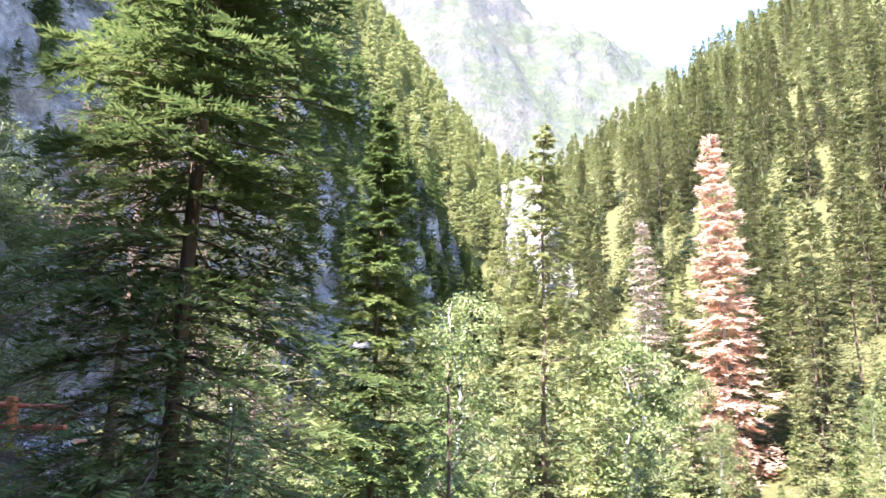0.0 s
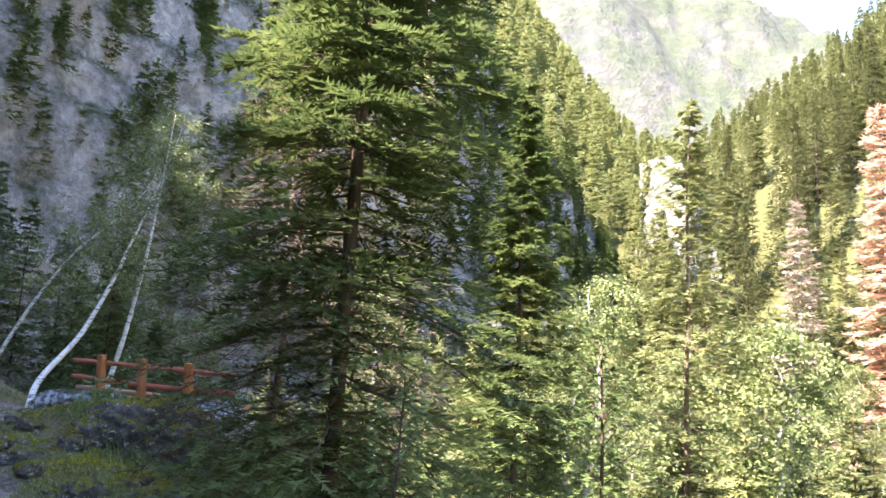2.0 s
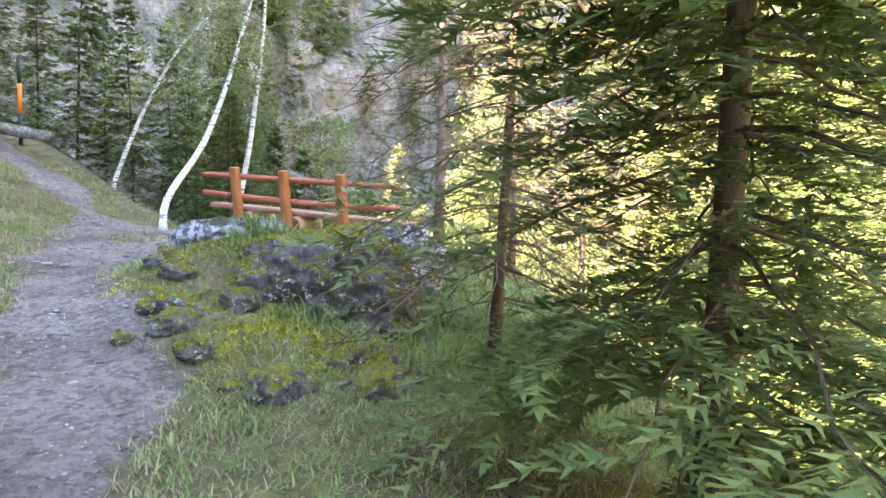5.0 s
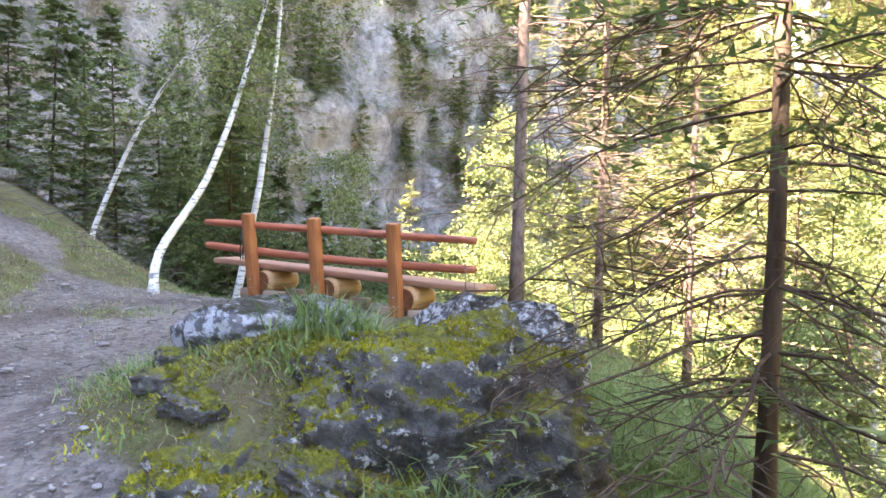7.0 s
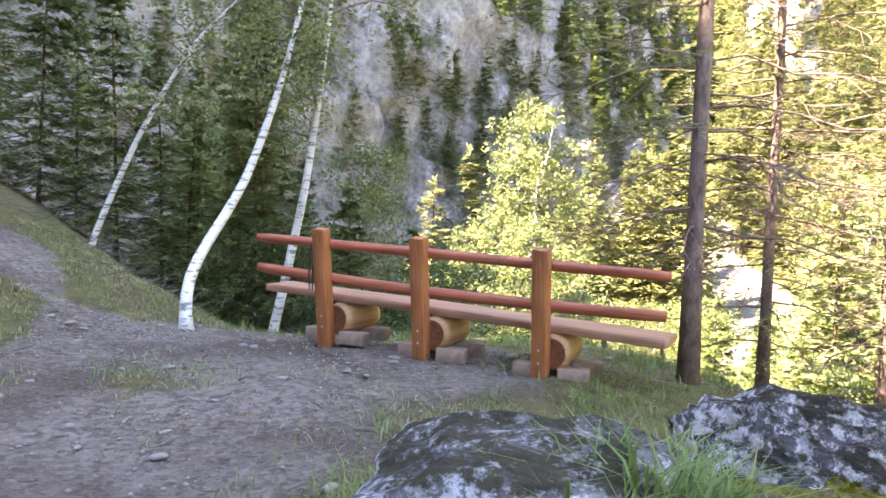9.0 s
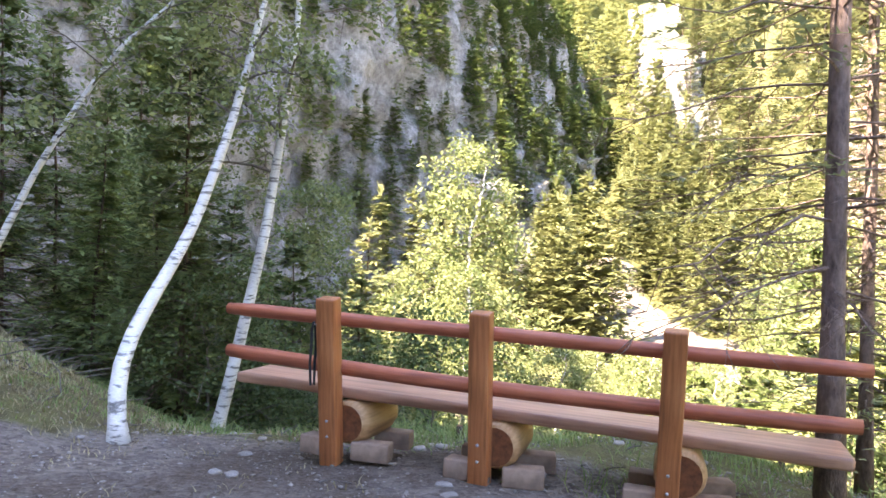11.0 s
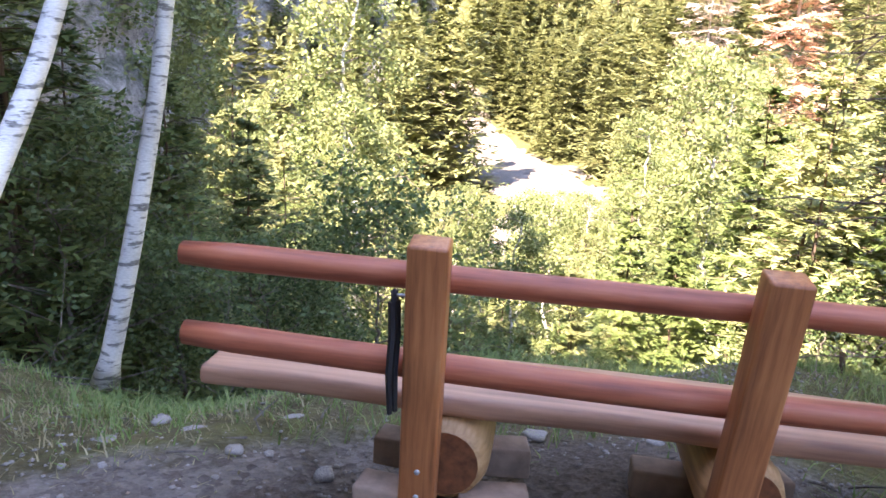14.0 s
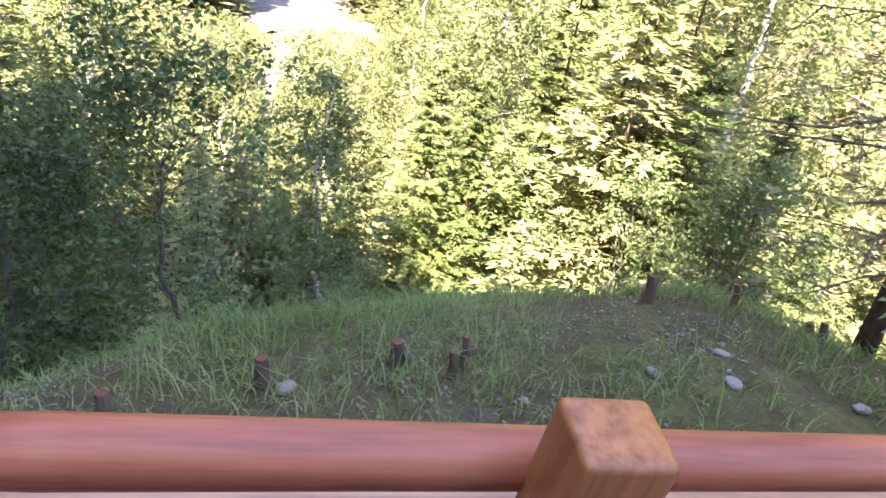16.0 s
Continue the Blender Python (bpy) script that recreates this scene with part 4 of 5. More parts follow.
BIRCH_A = broadleaf_kind("birch", "crooked white-barked birch leaning over the bench stand", "tree", M_BIRCH, M_LEAF, seed=3, height=6.6, spread=1.15, leaves=5200, leaf=0.032,
                         path=[(0, 0, 0), (-0.09, 0.07, 0.25), (-0.24, 0.3, 0.5), (-0.34, 0.66, 0.8), (-0.36, 1.0, 1.1), (-0.34, 1.33, 1.5), (-0.28, 1.55, 2.0), (-0.25, 1.78, 2.5), (-0.26, 2.02, 3.0), (-0.25, 2.2, 3.5), (-0.2, 2.7, 4.8), (-0.1, 3.2, 6.6)], r0=0.062, start=0.36, limbs=28, hang=0.7)
plant(BIRCH_A, -8.68, 12.05, -0.05)
BIRCH_B = broadleaf_kind("birch", "slim grey-white birch with dark bark scars", "tree", M_BIRCH, M_LEAF, seed=4, height=7.2, spread=1.2, leaves=5200, leaf=0.032,
                         path=[(0, 0, 0), (0.10, 0, 0.4), (0.24, 0.0, 1.0), (0.42, 0.05, 1.95), (0.53, 0.1, 2.9), (0.65, 0.15, 4.1), (0.8, 0.2, 7.2)], r0=0.066, start=0.34, limbs=28, hang=0.6)
plant(BIRCH_B, -9.28, 14.36, -0.55)
BIRCH_C = broadleaf_kind("birch", "thin curved birch at the forest edge", "tree", M_BIRCH, M_LEAF, seed=5, height=6.0, spread=1.1, leaves=4200, leaf=0.036,
                         path=[(0, 0, 0), (0.1, 0.04, 0.6), (0.33, 0.12, 1.2), (0.65, 0.25, 2.0), (1.0, 0.38, 2.7), (1.4, 0.54, 3.4), (2.0, 0.72, 4.0), (2.7, 0.9, 4.8), (3.2, 1.0, 6.0)], r0=0.05, start=0.36, limbs=26, hang=0.5)
plant(BIRCH_C, -12.2, 14.2, 0.05)

# ---- forest ----
YOUNG = [conifer_kind(20 + k, 6.5, 1.5, M_SPRUCE, M_BARK, "dark green spruce in the shade of the wood", "tree", "spruce", whorls=30, per=6, twigs=11, tuft=0.13, bare=0.03, jag=5, droop=0.45) for k in range(3)]
TALL = [conifer_kind(30 + k, 20.0, 3.4, M_FOREST, M_BARK, "tall sunlit spruce on the valley slope", "tree", "spruce", whorls=28, per=6, twigs=6, tuft=0.38, bare=0.06, jag=3, taper=1.2, droop=0.6) for k in range(4)]
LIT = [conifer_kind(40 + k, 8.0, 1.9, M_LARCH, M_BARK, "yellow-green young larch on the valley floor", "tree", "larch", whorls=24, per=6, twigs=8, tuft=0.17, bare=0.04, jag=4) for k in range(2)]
BUSHY = [broadleaf_kind("birch", "sunlit leafy birch on the valley floor", "tree", M_BIRCH, M_LEAF, seed=50 + k, height=10, spread=2.0, leaves=15000, leaf=0.062, start=0.06, limbs=40, hang=0.7, clump=0.30) for k in range(2)]
SHRUB = [broadleaf_kind("shrub", "dense willow shrub with narrow grey-green leaves", "shrub", M_TWIG, M_SHRUB, seed=60 + k, height=2.4, spread=1.1, leaves=7000, leaf=0.03, start=0.05, limbs=22, r0=0.03, clump=0.34) for k in range(2)]
rng = random.Random(7)


def grove(kinds, places, sizes, group):
    for k, (x, y) in enumerate(places):
        plant(rng.choice(kinds), x, y, None, rng.uniform(0, 6.28), rng.uniform(*sizes), (rng.uniform(-1.5, 1.5), rng.uniform(-1.5, 1.5)), group)


# dark wood behind the birches
grove(YOUNG, [(-14.6, 15.5), (-16.5, 15.0), (-15.6, 17.2), (-12.8, 17.0), (-13.8, 18.6), (-11.4, 17.4), (-11.9, 19.3), (-10.2, 18.4), (-17.8, 17.0), (-18.5, 14.8), (-9.9, 20.4), (-13.4, 16.0), (-15.5, 19.5), (-20.5, 16.5), (-10.9, 16.3)], (0.62, 0.98), "dark spruces behind the birches")
# darker trees below the cliff
grove(YOUNG, [(-13.2, 30.5), (-15.4, 27.5), (-17.4, 32.5), (-12.2, 37), (-14.8, 39), (-19.5, 26), (-18.5, 38), (-16.6, 23.5), (-13.0, 44)], (1.0, 1.6), "spruces below the cliff")
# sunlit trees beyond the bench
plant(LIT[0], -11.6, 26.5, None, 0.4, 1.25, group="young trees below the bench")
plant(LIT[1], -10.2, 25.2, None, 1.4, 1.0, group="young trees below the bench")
plant(YOUNG[1], -9.3, 24.2, None, 2.4, 0.95, group="young trees below the bench")
plant(BUSHY[0], -9.6, 33.0, None, 0.9, 1.3, group="young trees below the bench")
plant(BUSHY[1], -9.4, 30.0, None, 2.2, 0.9, group="young trees below the bench")
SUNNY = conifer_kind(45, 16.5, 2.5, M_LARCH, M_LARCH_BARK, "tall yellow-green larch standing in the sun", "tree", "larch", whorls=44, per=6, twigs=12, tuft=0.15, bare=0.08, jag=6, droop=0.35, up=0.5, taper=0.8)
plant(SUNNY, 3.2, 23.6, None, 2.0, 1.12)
plant(YOUNG[0], -3.75, 21.6, None, 0.8, 0.72, group="young trees below the bench")
plant(YOUNG[2], 0.25, 21.7, None, 2.8, 0.75, group="young trees below the bench")
plant(BUSHY[1], 6.5, 30, None, 0.3, 0.8, group="young trees below the bench")
for k in range(210):
    x, y = (rng.uniform(-22, 34), rng.uniform(18, 66)) if k % 2 else (rng.uniform(-8, 9), rng.uniform(18.5, 44))
    az = math.degrees(math.atan2(x + 6.6, y - 8.9))
    d = math.hypot(x + 6.6, y - 8.9)
    if x < -20 + 0.1 * y:
        continue
    size = rng.uniform(0.6, 1.15)
    if -6 < az < 14:
        size = min(size, max(0.2, (1.2 - 0.125 * d - gz(x, y)) / 10.0))
        if size < 0.25:
            continue
    elif az <= -4:
        size = min(size, 0.85)
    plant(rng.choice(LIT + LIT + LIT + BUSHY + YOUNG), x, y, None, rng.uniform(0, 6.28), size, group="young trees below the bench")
grove(SHRUB, [(-8.7, 16.3), (-9.6, 17.0), (-7.6, 17.2), (-10.3, 15.9), (-10.8, 18.0), (-2.2, 18.2), (-0.8, 17.6)], (0.8, 1.25), "shrubs below the bench")
grove(YOUNG, [(-0.2, 18.3), (1.4, 16.4), (-1.4, 19.4), (2.6, 19.5)], (0.5, 0.7), "young spruces below the bench")

DEAD_PINK = conifer_kind(71, 25, 3.4, M_DEAD_PINK, M_DEADWOOD, "dead spruce with rust-coloured needles", "tree", "dead_spruce", whorls=44, per=6, twigs=11, tuft=0.40, bare=0.03, jag=4, droop=0.4, taper=0.8)
DEAD_GREY = conifer_kind(72, 19, 2.8, M_DEAD_GREY, M_DEADWOOD, "bare bleached dead spruce", "tree", "dead_spruce", whorls=34, per=6, twigs=10, tuft=0.30, bare=0.10, jag=3, droop=0.55)
plant(DEAD_PINK, 22.6, 70, None, 0.5, 1.32)
plant(DEAD_GREY, 15.4, 70, None, 1.1, 1.36)

# slope forest, planted tree by tree where it is nearest
count = 0
while count < 190:
    x, y = rng.uniform(8, 95), rng.uniform(60, 190)
    az = math.degrees(math.atan2(x - 2, y - 1.5))
    if not -2 < az < 40 or x < 44 - 0.24 * y - 4:
        continue
    if abs(az - math.degrees(math.atan2(19.6, 68.5))) < 2.4 and y < 71 or abs(az - math.degrees(math.atan2(13.4, 68.5))) < 2.2 and y < 71:
        continue
    plant(rng.choice(TALL), x, y, None, rng.uniform(0, 6.28), rng.uniform(0.75, 1.3), group="spruces on the sunlit slope")
    count += 1


def far_forest(name, count, accept, seed, label, mat, size=(10, 21)):
    """Woods too far to count: many simple conifers in one mesh."""
    r = np.random.default_rng(seed)
    bases = []
    for k in range(5):
        t, b, c = conifer(seed + k, 1.0, 0.19 + 0.02 * k, whorls=16, per=5, twigs=3, tuft=0.050, bare=0.04, jag=1, taper=1.25, droop=0.6)
        v = np.concatenate(c.v)
        bases.append(v)
    vs, got = [], 0
    while got < count:
        x, y = r.uniform(-140, 200), r.uniform(20, 380)
        z = accept(x, y, r)
        if z is None:
            continue
        h = r.uniform(*size)
        a = r.uniform(0, 6.28)
        v = bases[got % 5]
        w = np.c_[v[:, 0] * math.cos(a) - v[:, 1] * math.sin(a), v[:, 0] * math.sin(a) + v[:, 1] * math.cos(a), v[:, 2]] * h + [x, y, z - 0.5]
        vs.append(w)
        got += 1
    v = np.concatenate(vs)
    f = np.arange(len(v)).reshape(-1, 3)
    return single(name, mesh_of(name, v, f, mat), label, "forest", kind="stuff")


def on_right(x, y, r):
    if y < 90 or x < 44 - 0.24 * min(y, 170) or x > 190:
        return None
    return gz(x, y)


def on_left_ridge(x, y, r):
    if y < 142 or y > 310 or x > -20 + 0.13 * min(y, 230) + 12 or x < -115 + 0.1 * y:
        return None
    return gz(x, y)


def on_cliff(x, y, r):
    if not (30 <= y <= 165 and -90 < x < 10):
        return None
    d, s = along(CLIFF, np.array([x]), np.array([y]))
    if not -40 < d[0] < -14 or y < 30 or y > 165:
        return None
    top = float(np.interp(s[0], range(len(CLIFF)), [c[3] for c in CLIFF]))
    return top + (-d[0] - 14) * 0.3


far_forest("slope_woods", 740, on_right, 81, "sunlit spruce woods covering the far slope", M_FOREST)
def on_floor(x, y, r):
    if not 70 < y < 165 or x > 46 - 0.24 * y:
        return None
    d, _ = along(CLIFF, np.array([x]), np.array([y]))
    if d[0] < 6:
        return None
    if abs(x - np.interp(y, [54, 63, 72, 97, 122, 165], [1, 4.5, 3.5, -0.5, -4, -4])) < (6 if y < 112 else 2):
        return None
    return gz(x, y)


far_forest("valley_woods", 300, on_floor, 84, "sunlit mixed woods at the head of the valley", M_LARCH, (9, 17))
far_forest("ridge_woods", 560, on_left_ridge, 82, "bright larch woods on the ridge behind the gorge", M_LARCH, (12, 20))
far_forest("cliff_woods", 110, on_cliff, 83, "spruces standing along the top of the cliff", M_FOREST, (8, 15))


def ledge_woods(count, seed):
    """Spruces and bushes rooted on the ledges of the cliff, thickest on its middle stretch."""
    r = np.random.default_rng(seed)
    rows, cols = CLIFF_FACE.shape[:2]
    bases = []
    for k in range(4):
        t, b, c = conifer(seed + k, 1.0, 0.24 + 0.02 * k, whorls=9, per=5, twigs=3, tuft=0.085, bare=0.02, jag=1, taper=1.1, droop=0.6)
        bases.append(np.concatenate(c.v))
    vs = []
    while len(vs) < count:
        i, j = r.integers(2, rows - 2), r.integers(0, cols)
        x, y, z = CLIFF_FACE[i, j]
        want = smoothstep(36, 62, y) * 0.9 + 0.10
        if y < 12 or r.random() > want * (0.75 + 1.3 * rough(np.array([x / 9 + y / 9]), np.array([z / 11]), 3, seed)[0]):
            continue
        h, a = r.uniform(2.5, 8.0), r.uniform(0, 6.28)
        v = bases[len(vs) % 4]
        vs.append(np.c_[v[:, 0] * math.cos(a) - v[:, 1] * math.sin(a), v[:, 0] * math.sin(a) + v[:, 1] * math.cos(a), v[:, 2]] * h + [x, y, z - 0.3])
    v = np.concatenate(vs)
    single("ledge_woods", mesh_of("ledge_woods", v, np.arange(len(v)).reshape(-1, 3), M_SPRUCE), "dark spruces and bushes rooted on the ledges of the cliff", "forest", kind="stuff")


ledge_woods(1150, 91)


# ---- stream bed ----
def build_stream():
    line = np.array([(-6, 36), (-3, 45), (1, 54), (4.5, 63), (3.5, 72), (1.5, 84), (-0.5, 97), (-2.5, 110), (-4, 122)], float)
    width = [2, 3, 4, 5, 6, 6, 5, 5, 4]
    k = np.linspace(0, 8, 90)
    c = np.stack([np.interp(k, range(9), line[:, j]) for j in (0, 1)], 1)
    t = np.gradient(c, axis=0)
    t /= np.linalg.norm(t, axis=1)[:, None]
    nrm = np.stack([t[:, 1], -t[:, 0]], 1)
    w = np.interp(k, range(9), width) * (1 + 0.5 * rough(k * 1.7, k * 0, 3, 61))
    q = np.linspace(-1, 1, 18)
    xy = c[:, None] + nrm[:, None] * (w[:, None] * q[None])[..., None]
    z = ground_height(xy[..., 0], xy[..., 1]) + 0.35 * (1 - q[None] ** 4) + 0.5 * rough(xy[..., 0] / 1.5, xy[..., 1] / 1.5, 3, 62)
    v = np.dstack([xy, z]).reshape(-1, 3)
    i = np.arange(90 * 18).reshape(90, 18)
    f = np.stack([i[:-1, :-1], i[:-1, 1:], i[1:, 1:], i[1:, :-1]], -1).reshape(-1, 4)
    single("stream_bed", mesh_of("stream_bed", v, f, M_SCREE), "pale dry gravel bed of a mountain stream", "gravel", kind="structure")


build_stream()


# ---- grass, stones and litter ----
def scatter(count, seed, box, want):
    r = np.random.default_rng(seed)
    x, y = r.uniform(box[0], box[1], count * 8), r.uniform(box[2], box[3], count * 8)
    keep = r.random(count * 8) < want(x, y)
    return x[keep][:count], y[keep][:count], r


def grass(name, count, seed, box, want, height, mat, label, blades=11, width=0.0038, spread=0.08):
    x, y, r = scatter(count, seed, box, want)
    n = len(x)
    X = (x[:, None] + r.normal(0, spread, (n, blades))).ravel()
    Y = (y[:, None] + r.normal(0, spread, (n, blades))).ravel()
    Z = ground_height(X, Y) - 0.02
    k = len(X)
    h = height * r.uniform(0.45, 1.3, k) * np.repeat(r.uniform(0.5, 1.3, n), blades)
    a = r.uniform(0, 6.283, k)
    bend = r.uniform(0.35, 1.5, k) * h
    d = np.stack([np.cos(a), np.sin(a), 0 * a], 1)
    s = np.stack([-np.sin(a), np.cos(a), 0 * a], 1) * (width * r.uniform(0.6, 1.4, k))[:, None]
    p0 = np.stack([X, Y, Z], 1)
    p1 = p0 + d * (bend * 0.3)[:, None] + np.array([0, 0, 1]) * (h * 0.62)[:, None]
    p2 = p0 + d * bend[:, None] + np.array([0, 0, 1]) * (h * 0.95)[:, None]
    v = np.stack([p0 - s, p0 + s, p1 + s * 0.8, p1 - s * 0.8, p2], 1).reshape(-1, 3)
    i = np.arange(k)[:, None] * 5
    f = np.concatenate([i + [0, 1, 2], i + [0, 2, 3], i + [3, 2, 4]])
    single(name, mesh_of(name, v, f, mat), label, "grass", kind="stuff")


def wild(x, y):
    return (1 - trodden(x, y)) ** 2


def open_turf(x, y):
    """Thin on the mossy bank, full elsewhere."""
    return 1 - 0.9 * np.exp(-((((x + 3.6) / 1.5) ** 2 + ((y - 7.8) / 1.35) ** 2) ** 2))


def beside(x, y):
    d, _ = along(TRAIL, x, y)
    return wild(x, y) * open_turf(x, y) * np.exp(-((np.abs(d) - 0.8) / 1.4) ** 2)


grass("grass", 11000, 101, (-12, 5, -1, 18), lambda x, y: wild(x, y) * open_turf(x, y) * smoothstep(-0.35, 0.3, rough(x / 1.3, y / 1.3, 3, 41)) * (0.15 + np.exp(-(((x + 4.5) / 6.0) ** 2 + ((y - 8) / 7.5) ** 2))), 0.085, M_GRASS, "short green grass beside the trail")
grass("dry_grass", 9000, 102, (-12, 5, -1, 16), beside, 0.055, M_STRAW, "thin dry grass along the trail")
grass("tall_grass", 900, 103, (-4.5, 0.5, 7.5, 12.5), lambda x, y: wild(x, y) * np.exp(-(((x + 2.2) / 0.7) ** 2 + ((y - 9.1) / 1.6) ** 2)), 0.24, M_GRASS, "long green grass on the slope", 14, 0.004, 0.10)
grass("bench_grass", 560, 104, (-9, -2, 12.9, 16), lambda x, y: np.exp(-((y - 14.2) / 0.9) ** 2) * smoothstep(-0.2, 0.3, rough(x / 0.9, y / 0.9, 3, 43)), 0.13, M_GRASS, "long grass at the brow behind the bench", 11, 0.0035, 0.1)
grass("bank_moss", 5200, 106, (-5.4, -1.6, 6.2, 9.6), lambda x, y: wild(x, y) * (1 - open_turf(x, y)) * smoothstep(-0.25, 0.2, rough(x * 1.7, y * 1.7, 3, 44)), 0.028, M_MOSS, "yellow-green moss carpet on the bank", 10, 0.006, 0.05)
grass("rock_grass", 110, 105, (-5.4, -3.6, 8.0, 9.9), lambda x, y: np.exp(-(((x + 4.15) / 0.25) ** 2 + ((y - 8.9) / 0.6) ** 2)), 0.2, M_GRASS, "grass tufts between the boulders", 10, 0.005, 0.06)

# gravel joined, larger stones one by one
STONES = [boulder_mesh("stone", 200 + k, (1, 0.75, 0.4), M_PEBBLE, 2, 0.25, 0.25, 0.55, 14) for k in range(5)]
px, py, pr = scatter(230, 110, (-10.5, 3, 0, 14), lambda x, y: np.clip(trodden(x, y) * 0.6 + 0.5 * np.exp(-(((x + 8.3) / 1.2) ** 2 + ((y - 12.9) / 0.8) ** 2)), 0, 1))
for k in range(len(px)):
    s = float(0.018 + 0.05 * pr.random() ** 3)
    single("stone", STONES[k % 5], "small pale grey stone lying on the trail", "stone",
           Matrix.Translation((px[k], py[k], gz(px[k], py[k]) + 0.2 * s)) @ Matrix.Rotation(pr.random() * 6, 4, "Z") @ Matrix.Scale(s, 4), "stones on the trail")
for x, y, s, tz in ((-0.05, 2.7, 0.22, 20), (0.35, 2.35, 0.13, 60), (-0.55, 3.6, 0.16, 80), (-8.25, 13.02, 0.10, 10), (-7.85, 13.25, 0.07, 40), (-8.6, 12.85, 0.08, 70)):
    single("stone", STONES[0], "flat grey stone set in the trail", "stone", Matrix.Translation((x, y, gz(x, y) - 0.01)) @ Matrix.Rotation(radians(tz), 4, "Z") @ Matrix.Diagonal((s, s, s * 0.5, 1)), "stones on the trail")


def gravel(name, count, seed, box, want, size, mat, label):
    x, y, r = scatter(count, seed, box, want)
    z = ground_height(x, y)
    n = len(x)
    base = np.array([(1, 0, 0), (-1, 0, 0), (0, 1, 0), (0, -1, 0), (0, 0, 1), (0, 0, -1)], float)
    fc = np.array([(0, 2, 4), (2, 1, 4), (1, 3, 4), (3, 0, 4), (2, 0, 5), (1, 2, 5), (3, 1, 5), (0, 3, 5)])
    s = size * (0.35 + r.random(n) ** 2.5)
    w = base[None] * (s[:, None, None] * r.uniform(0.5, 1.2, (n, 6, 1))) * np.array([1, 1, 0.6])
    a = r.uniform(0, 6.28, n)[:, None]
    v = np.stack([w[..., 0] * np.cos(a) - w[..., 1] * np.sin(a) + x[:, None], w[..., 0] * np.sin(a) + w[..., 1] * np.cos(a) + y[:, None], w[..., 2] + z[:, None]], -1)
    f = (fc[None] + 6 * np.arange(n)[:, None, None]).reshape(-1, 3)
    single(name, mesh_of(name, v.reshape(-1, 3), f, mat), label, "gravel", kind="stuff")


gravel("gravel", 9000, 111, (-10.5, 4, -0.5, 14), lambda x, y: trodden(x, y) * 0.8 * (1 - 0.75 * np.exp(-(((x + 6.4) / 1.5) ** 2 + ((y - 9.6) / 2.0) ** 2))), 0.016, M_PEBBLE, "loose grey gravel on the trail")


def litter(name, count, seed, box, want, length, label):
    x, y, r = scatter(count, seed, box, want)
    s = Soup()
    for k in range(len(x)):
        a, ln = r.uniform(0, 6.28), length * r.uniform(0.4, 1.4)
        z = gz(x[k], y[k])
        d = np.array([math.cos(a), math.sin(a), r.uniform(-0.05, 0.35)]) * ln
        p = np.array([x[k], y[k], z + 0.02])
        m = p + d * 0.5 + r.normal(0, 0.06 * ln, 3)
        s.add(*tube([p, m, p + d], [0.006, 0.005, 0.002], 4, False))
    single(name, s.mesh(name, M_TWIG), label, "twigs", kind="stuff")


litter("brushwood", 420, 121, (-2.6, 2.2, 3.6, 8.6), lambda x, y: wild(x, y) * (along(TRAIL, x, y)[0] > 1.3) * np.exp(-(((x + 0.2) / 1.2) ** 2 + ((y - 5.9) / 1.3) ** 2)), 0.45, "tangle of dry grey twigs under the spruce")
litter("dead_twigs", 260, 122, (-14, -9.5, 12.5, 17), lambda x, y: 0.5 + 0 * x, 0.6, "dry fallen twigs at the forest edge")


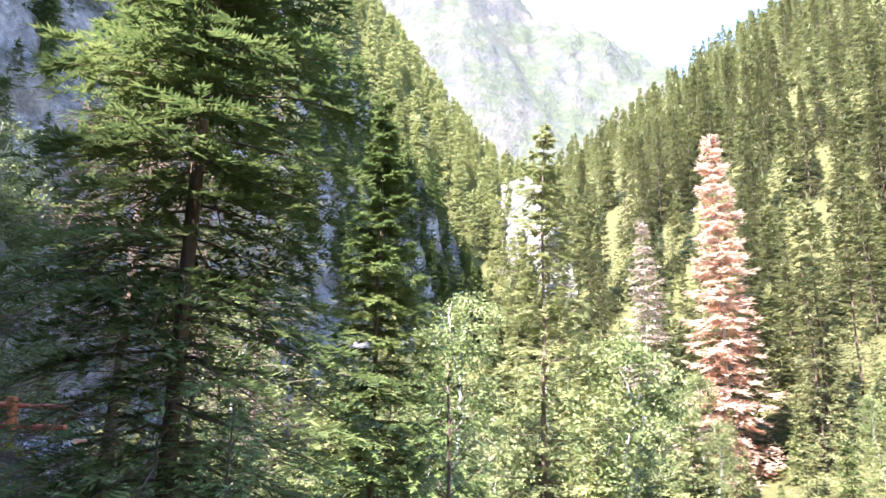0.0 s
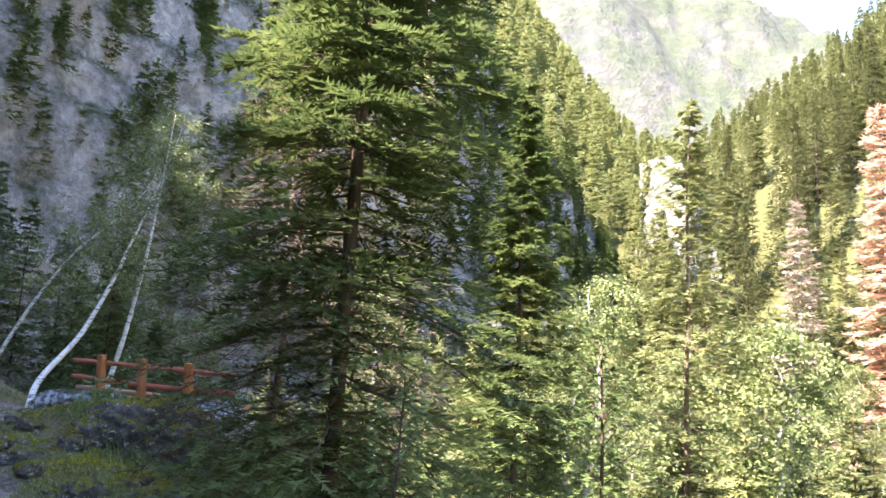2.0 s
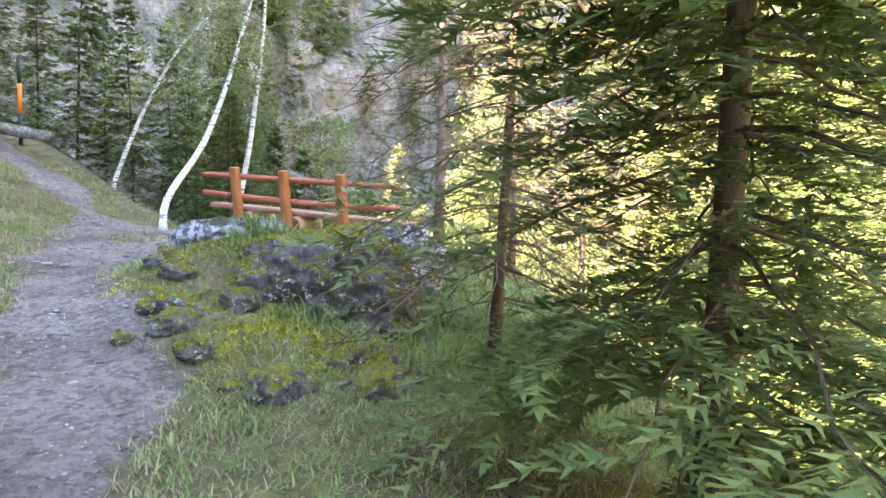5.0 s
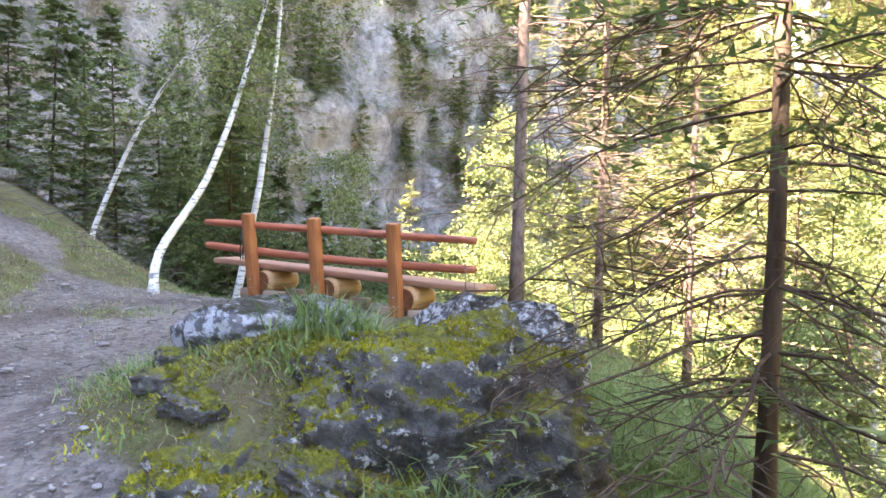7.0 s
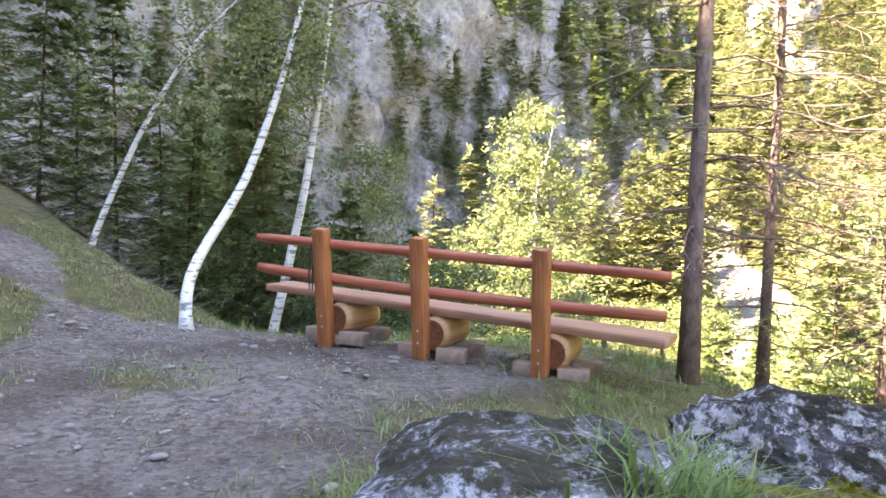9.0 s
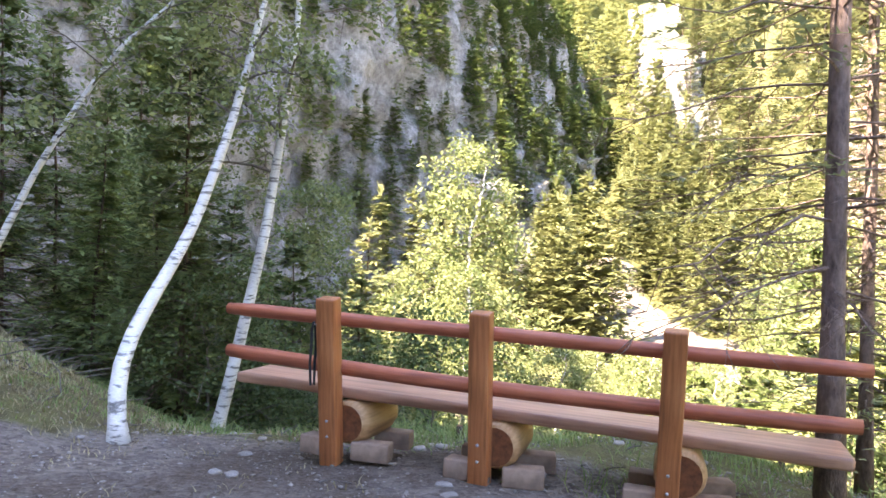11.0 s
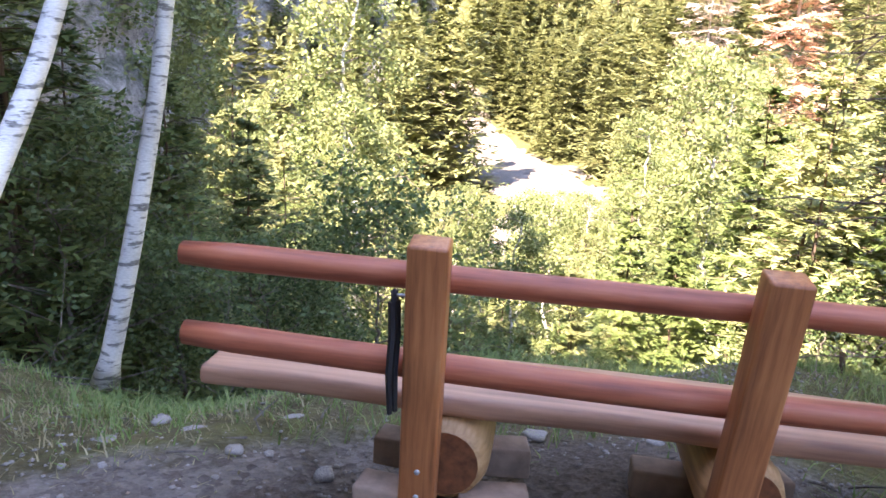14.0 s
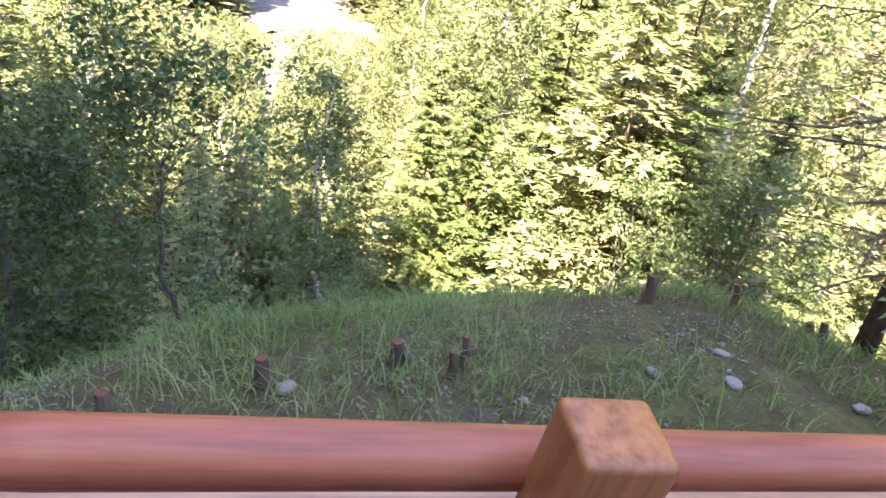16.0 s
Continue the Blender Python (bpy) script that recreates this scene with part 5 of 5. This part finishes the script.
def build_stump(x, y, r, h, seed):
    """Short dark cut stem left standing in the grass."""
    z = gz(x, y)
    pts = [(0, 0, -0.05), (0.01, 0, h * 0.5), (0.0, 0.01, h)]
    v, f = tube(pts, [r * 1.3, r, r * 0.85], 9)
    st = thing("stump", "small dark cut stump in the grass", "stump", Matrix.Translation((x, y, z)), "cut stumps behind the bench")
    part("stem", mesh_of("stem", v, f, M_BARK), st)
    v, f = tube([(0, 0.01, h - 0.002), (0, 0.01, h + 0.006)], [r * 0.8, r * 0.75], 9)
    part("cut_face", mesh_of("cut_face", v, f, M_END), st, "dark cut face")


for k, (x, y, r, h) in enumerate(((-7.35, 13.75, 0.03, 0.13), (-6.75, 13.9, 0.035, 0.10), (-6.55, 13.75, 0.02, 0.12), (-6.45, 13.85, 0.022, 0.14), (-5.1, 14.35, 0.035, 0.16), (-4.5, 14.3, 0.02, 0.14), (-4.2, 13.9, 0.025, 0.12), (-3.9, 14.2, 0.03, 0.1), (-7.9, 13.7, 0.03, 0.09))):
    build_stump(x, y, r, h, k)
for x, y, q in ((-7.25, 13.72, 0.055), (-6.85, 13.25, 0.045), (-5.75, 13.45, 0.05), (-5.45, 13.3, 0.06), (-5.3, 13.55, 0.045), (-4.9, 13.1, 0.05)):
    single("stone", STONES[1], "pale stone lying behind the bench", "stone", Matrix.Translation((x, y, gz(x, y) + 0.01)) @ Matrix.Rotation(x * 9, 4, "Z") @ Matrix.Scale(q, 4), "stones behind the bench")
gravel("scattered_chips", 2600, 112, (-9.2, -3.2, 12.4, 14.6), lambda x, y: smoothstep(-0.1, 0.4, rough(x / 1.2, y / 1.2, 3, 71)), 0.014, M_PEBBLE, "loose stone chips behind the bench")
gravel("needle_litter", 5200, 113, (-12, 3, 2, 15), lambda x, y: 0.6 * wild(x, y), 0.012, M_DEAD_PINK, "fallen rusty needles and scales on the ground")
litter("straw", 900, 123, (-11, 3, 1, 14), lambda x, y: 0.35 + 0.4 * trodden(x, y), 0.12, "short dry stalks scattered over the trail")
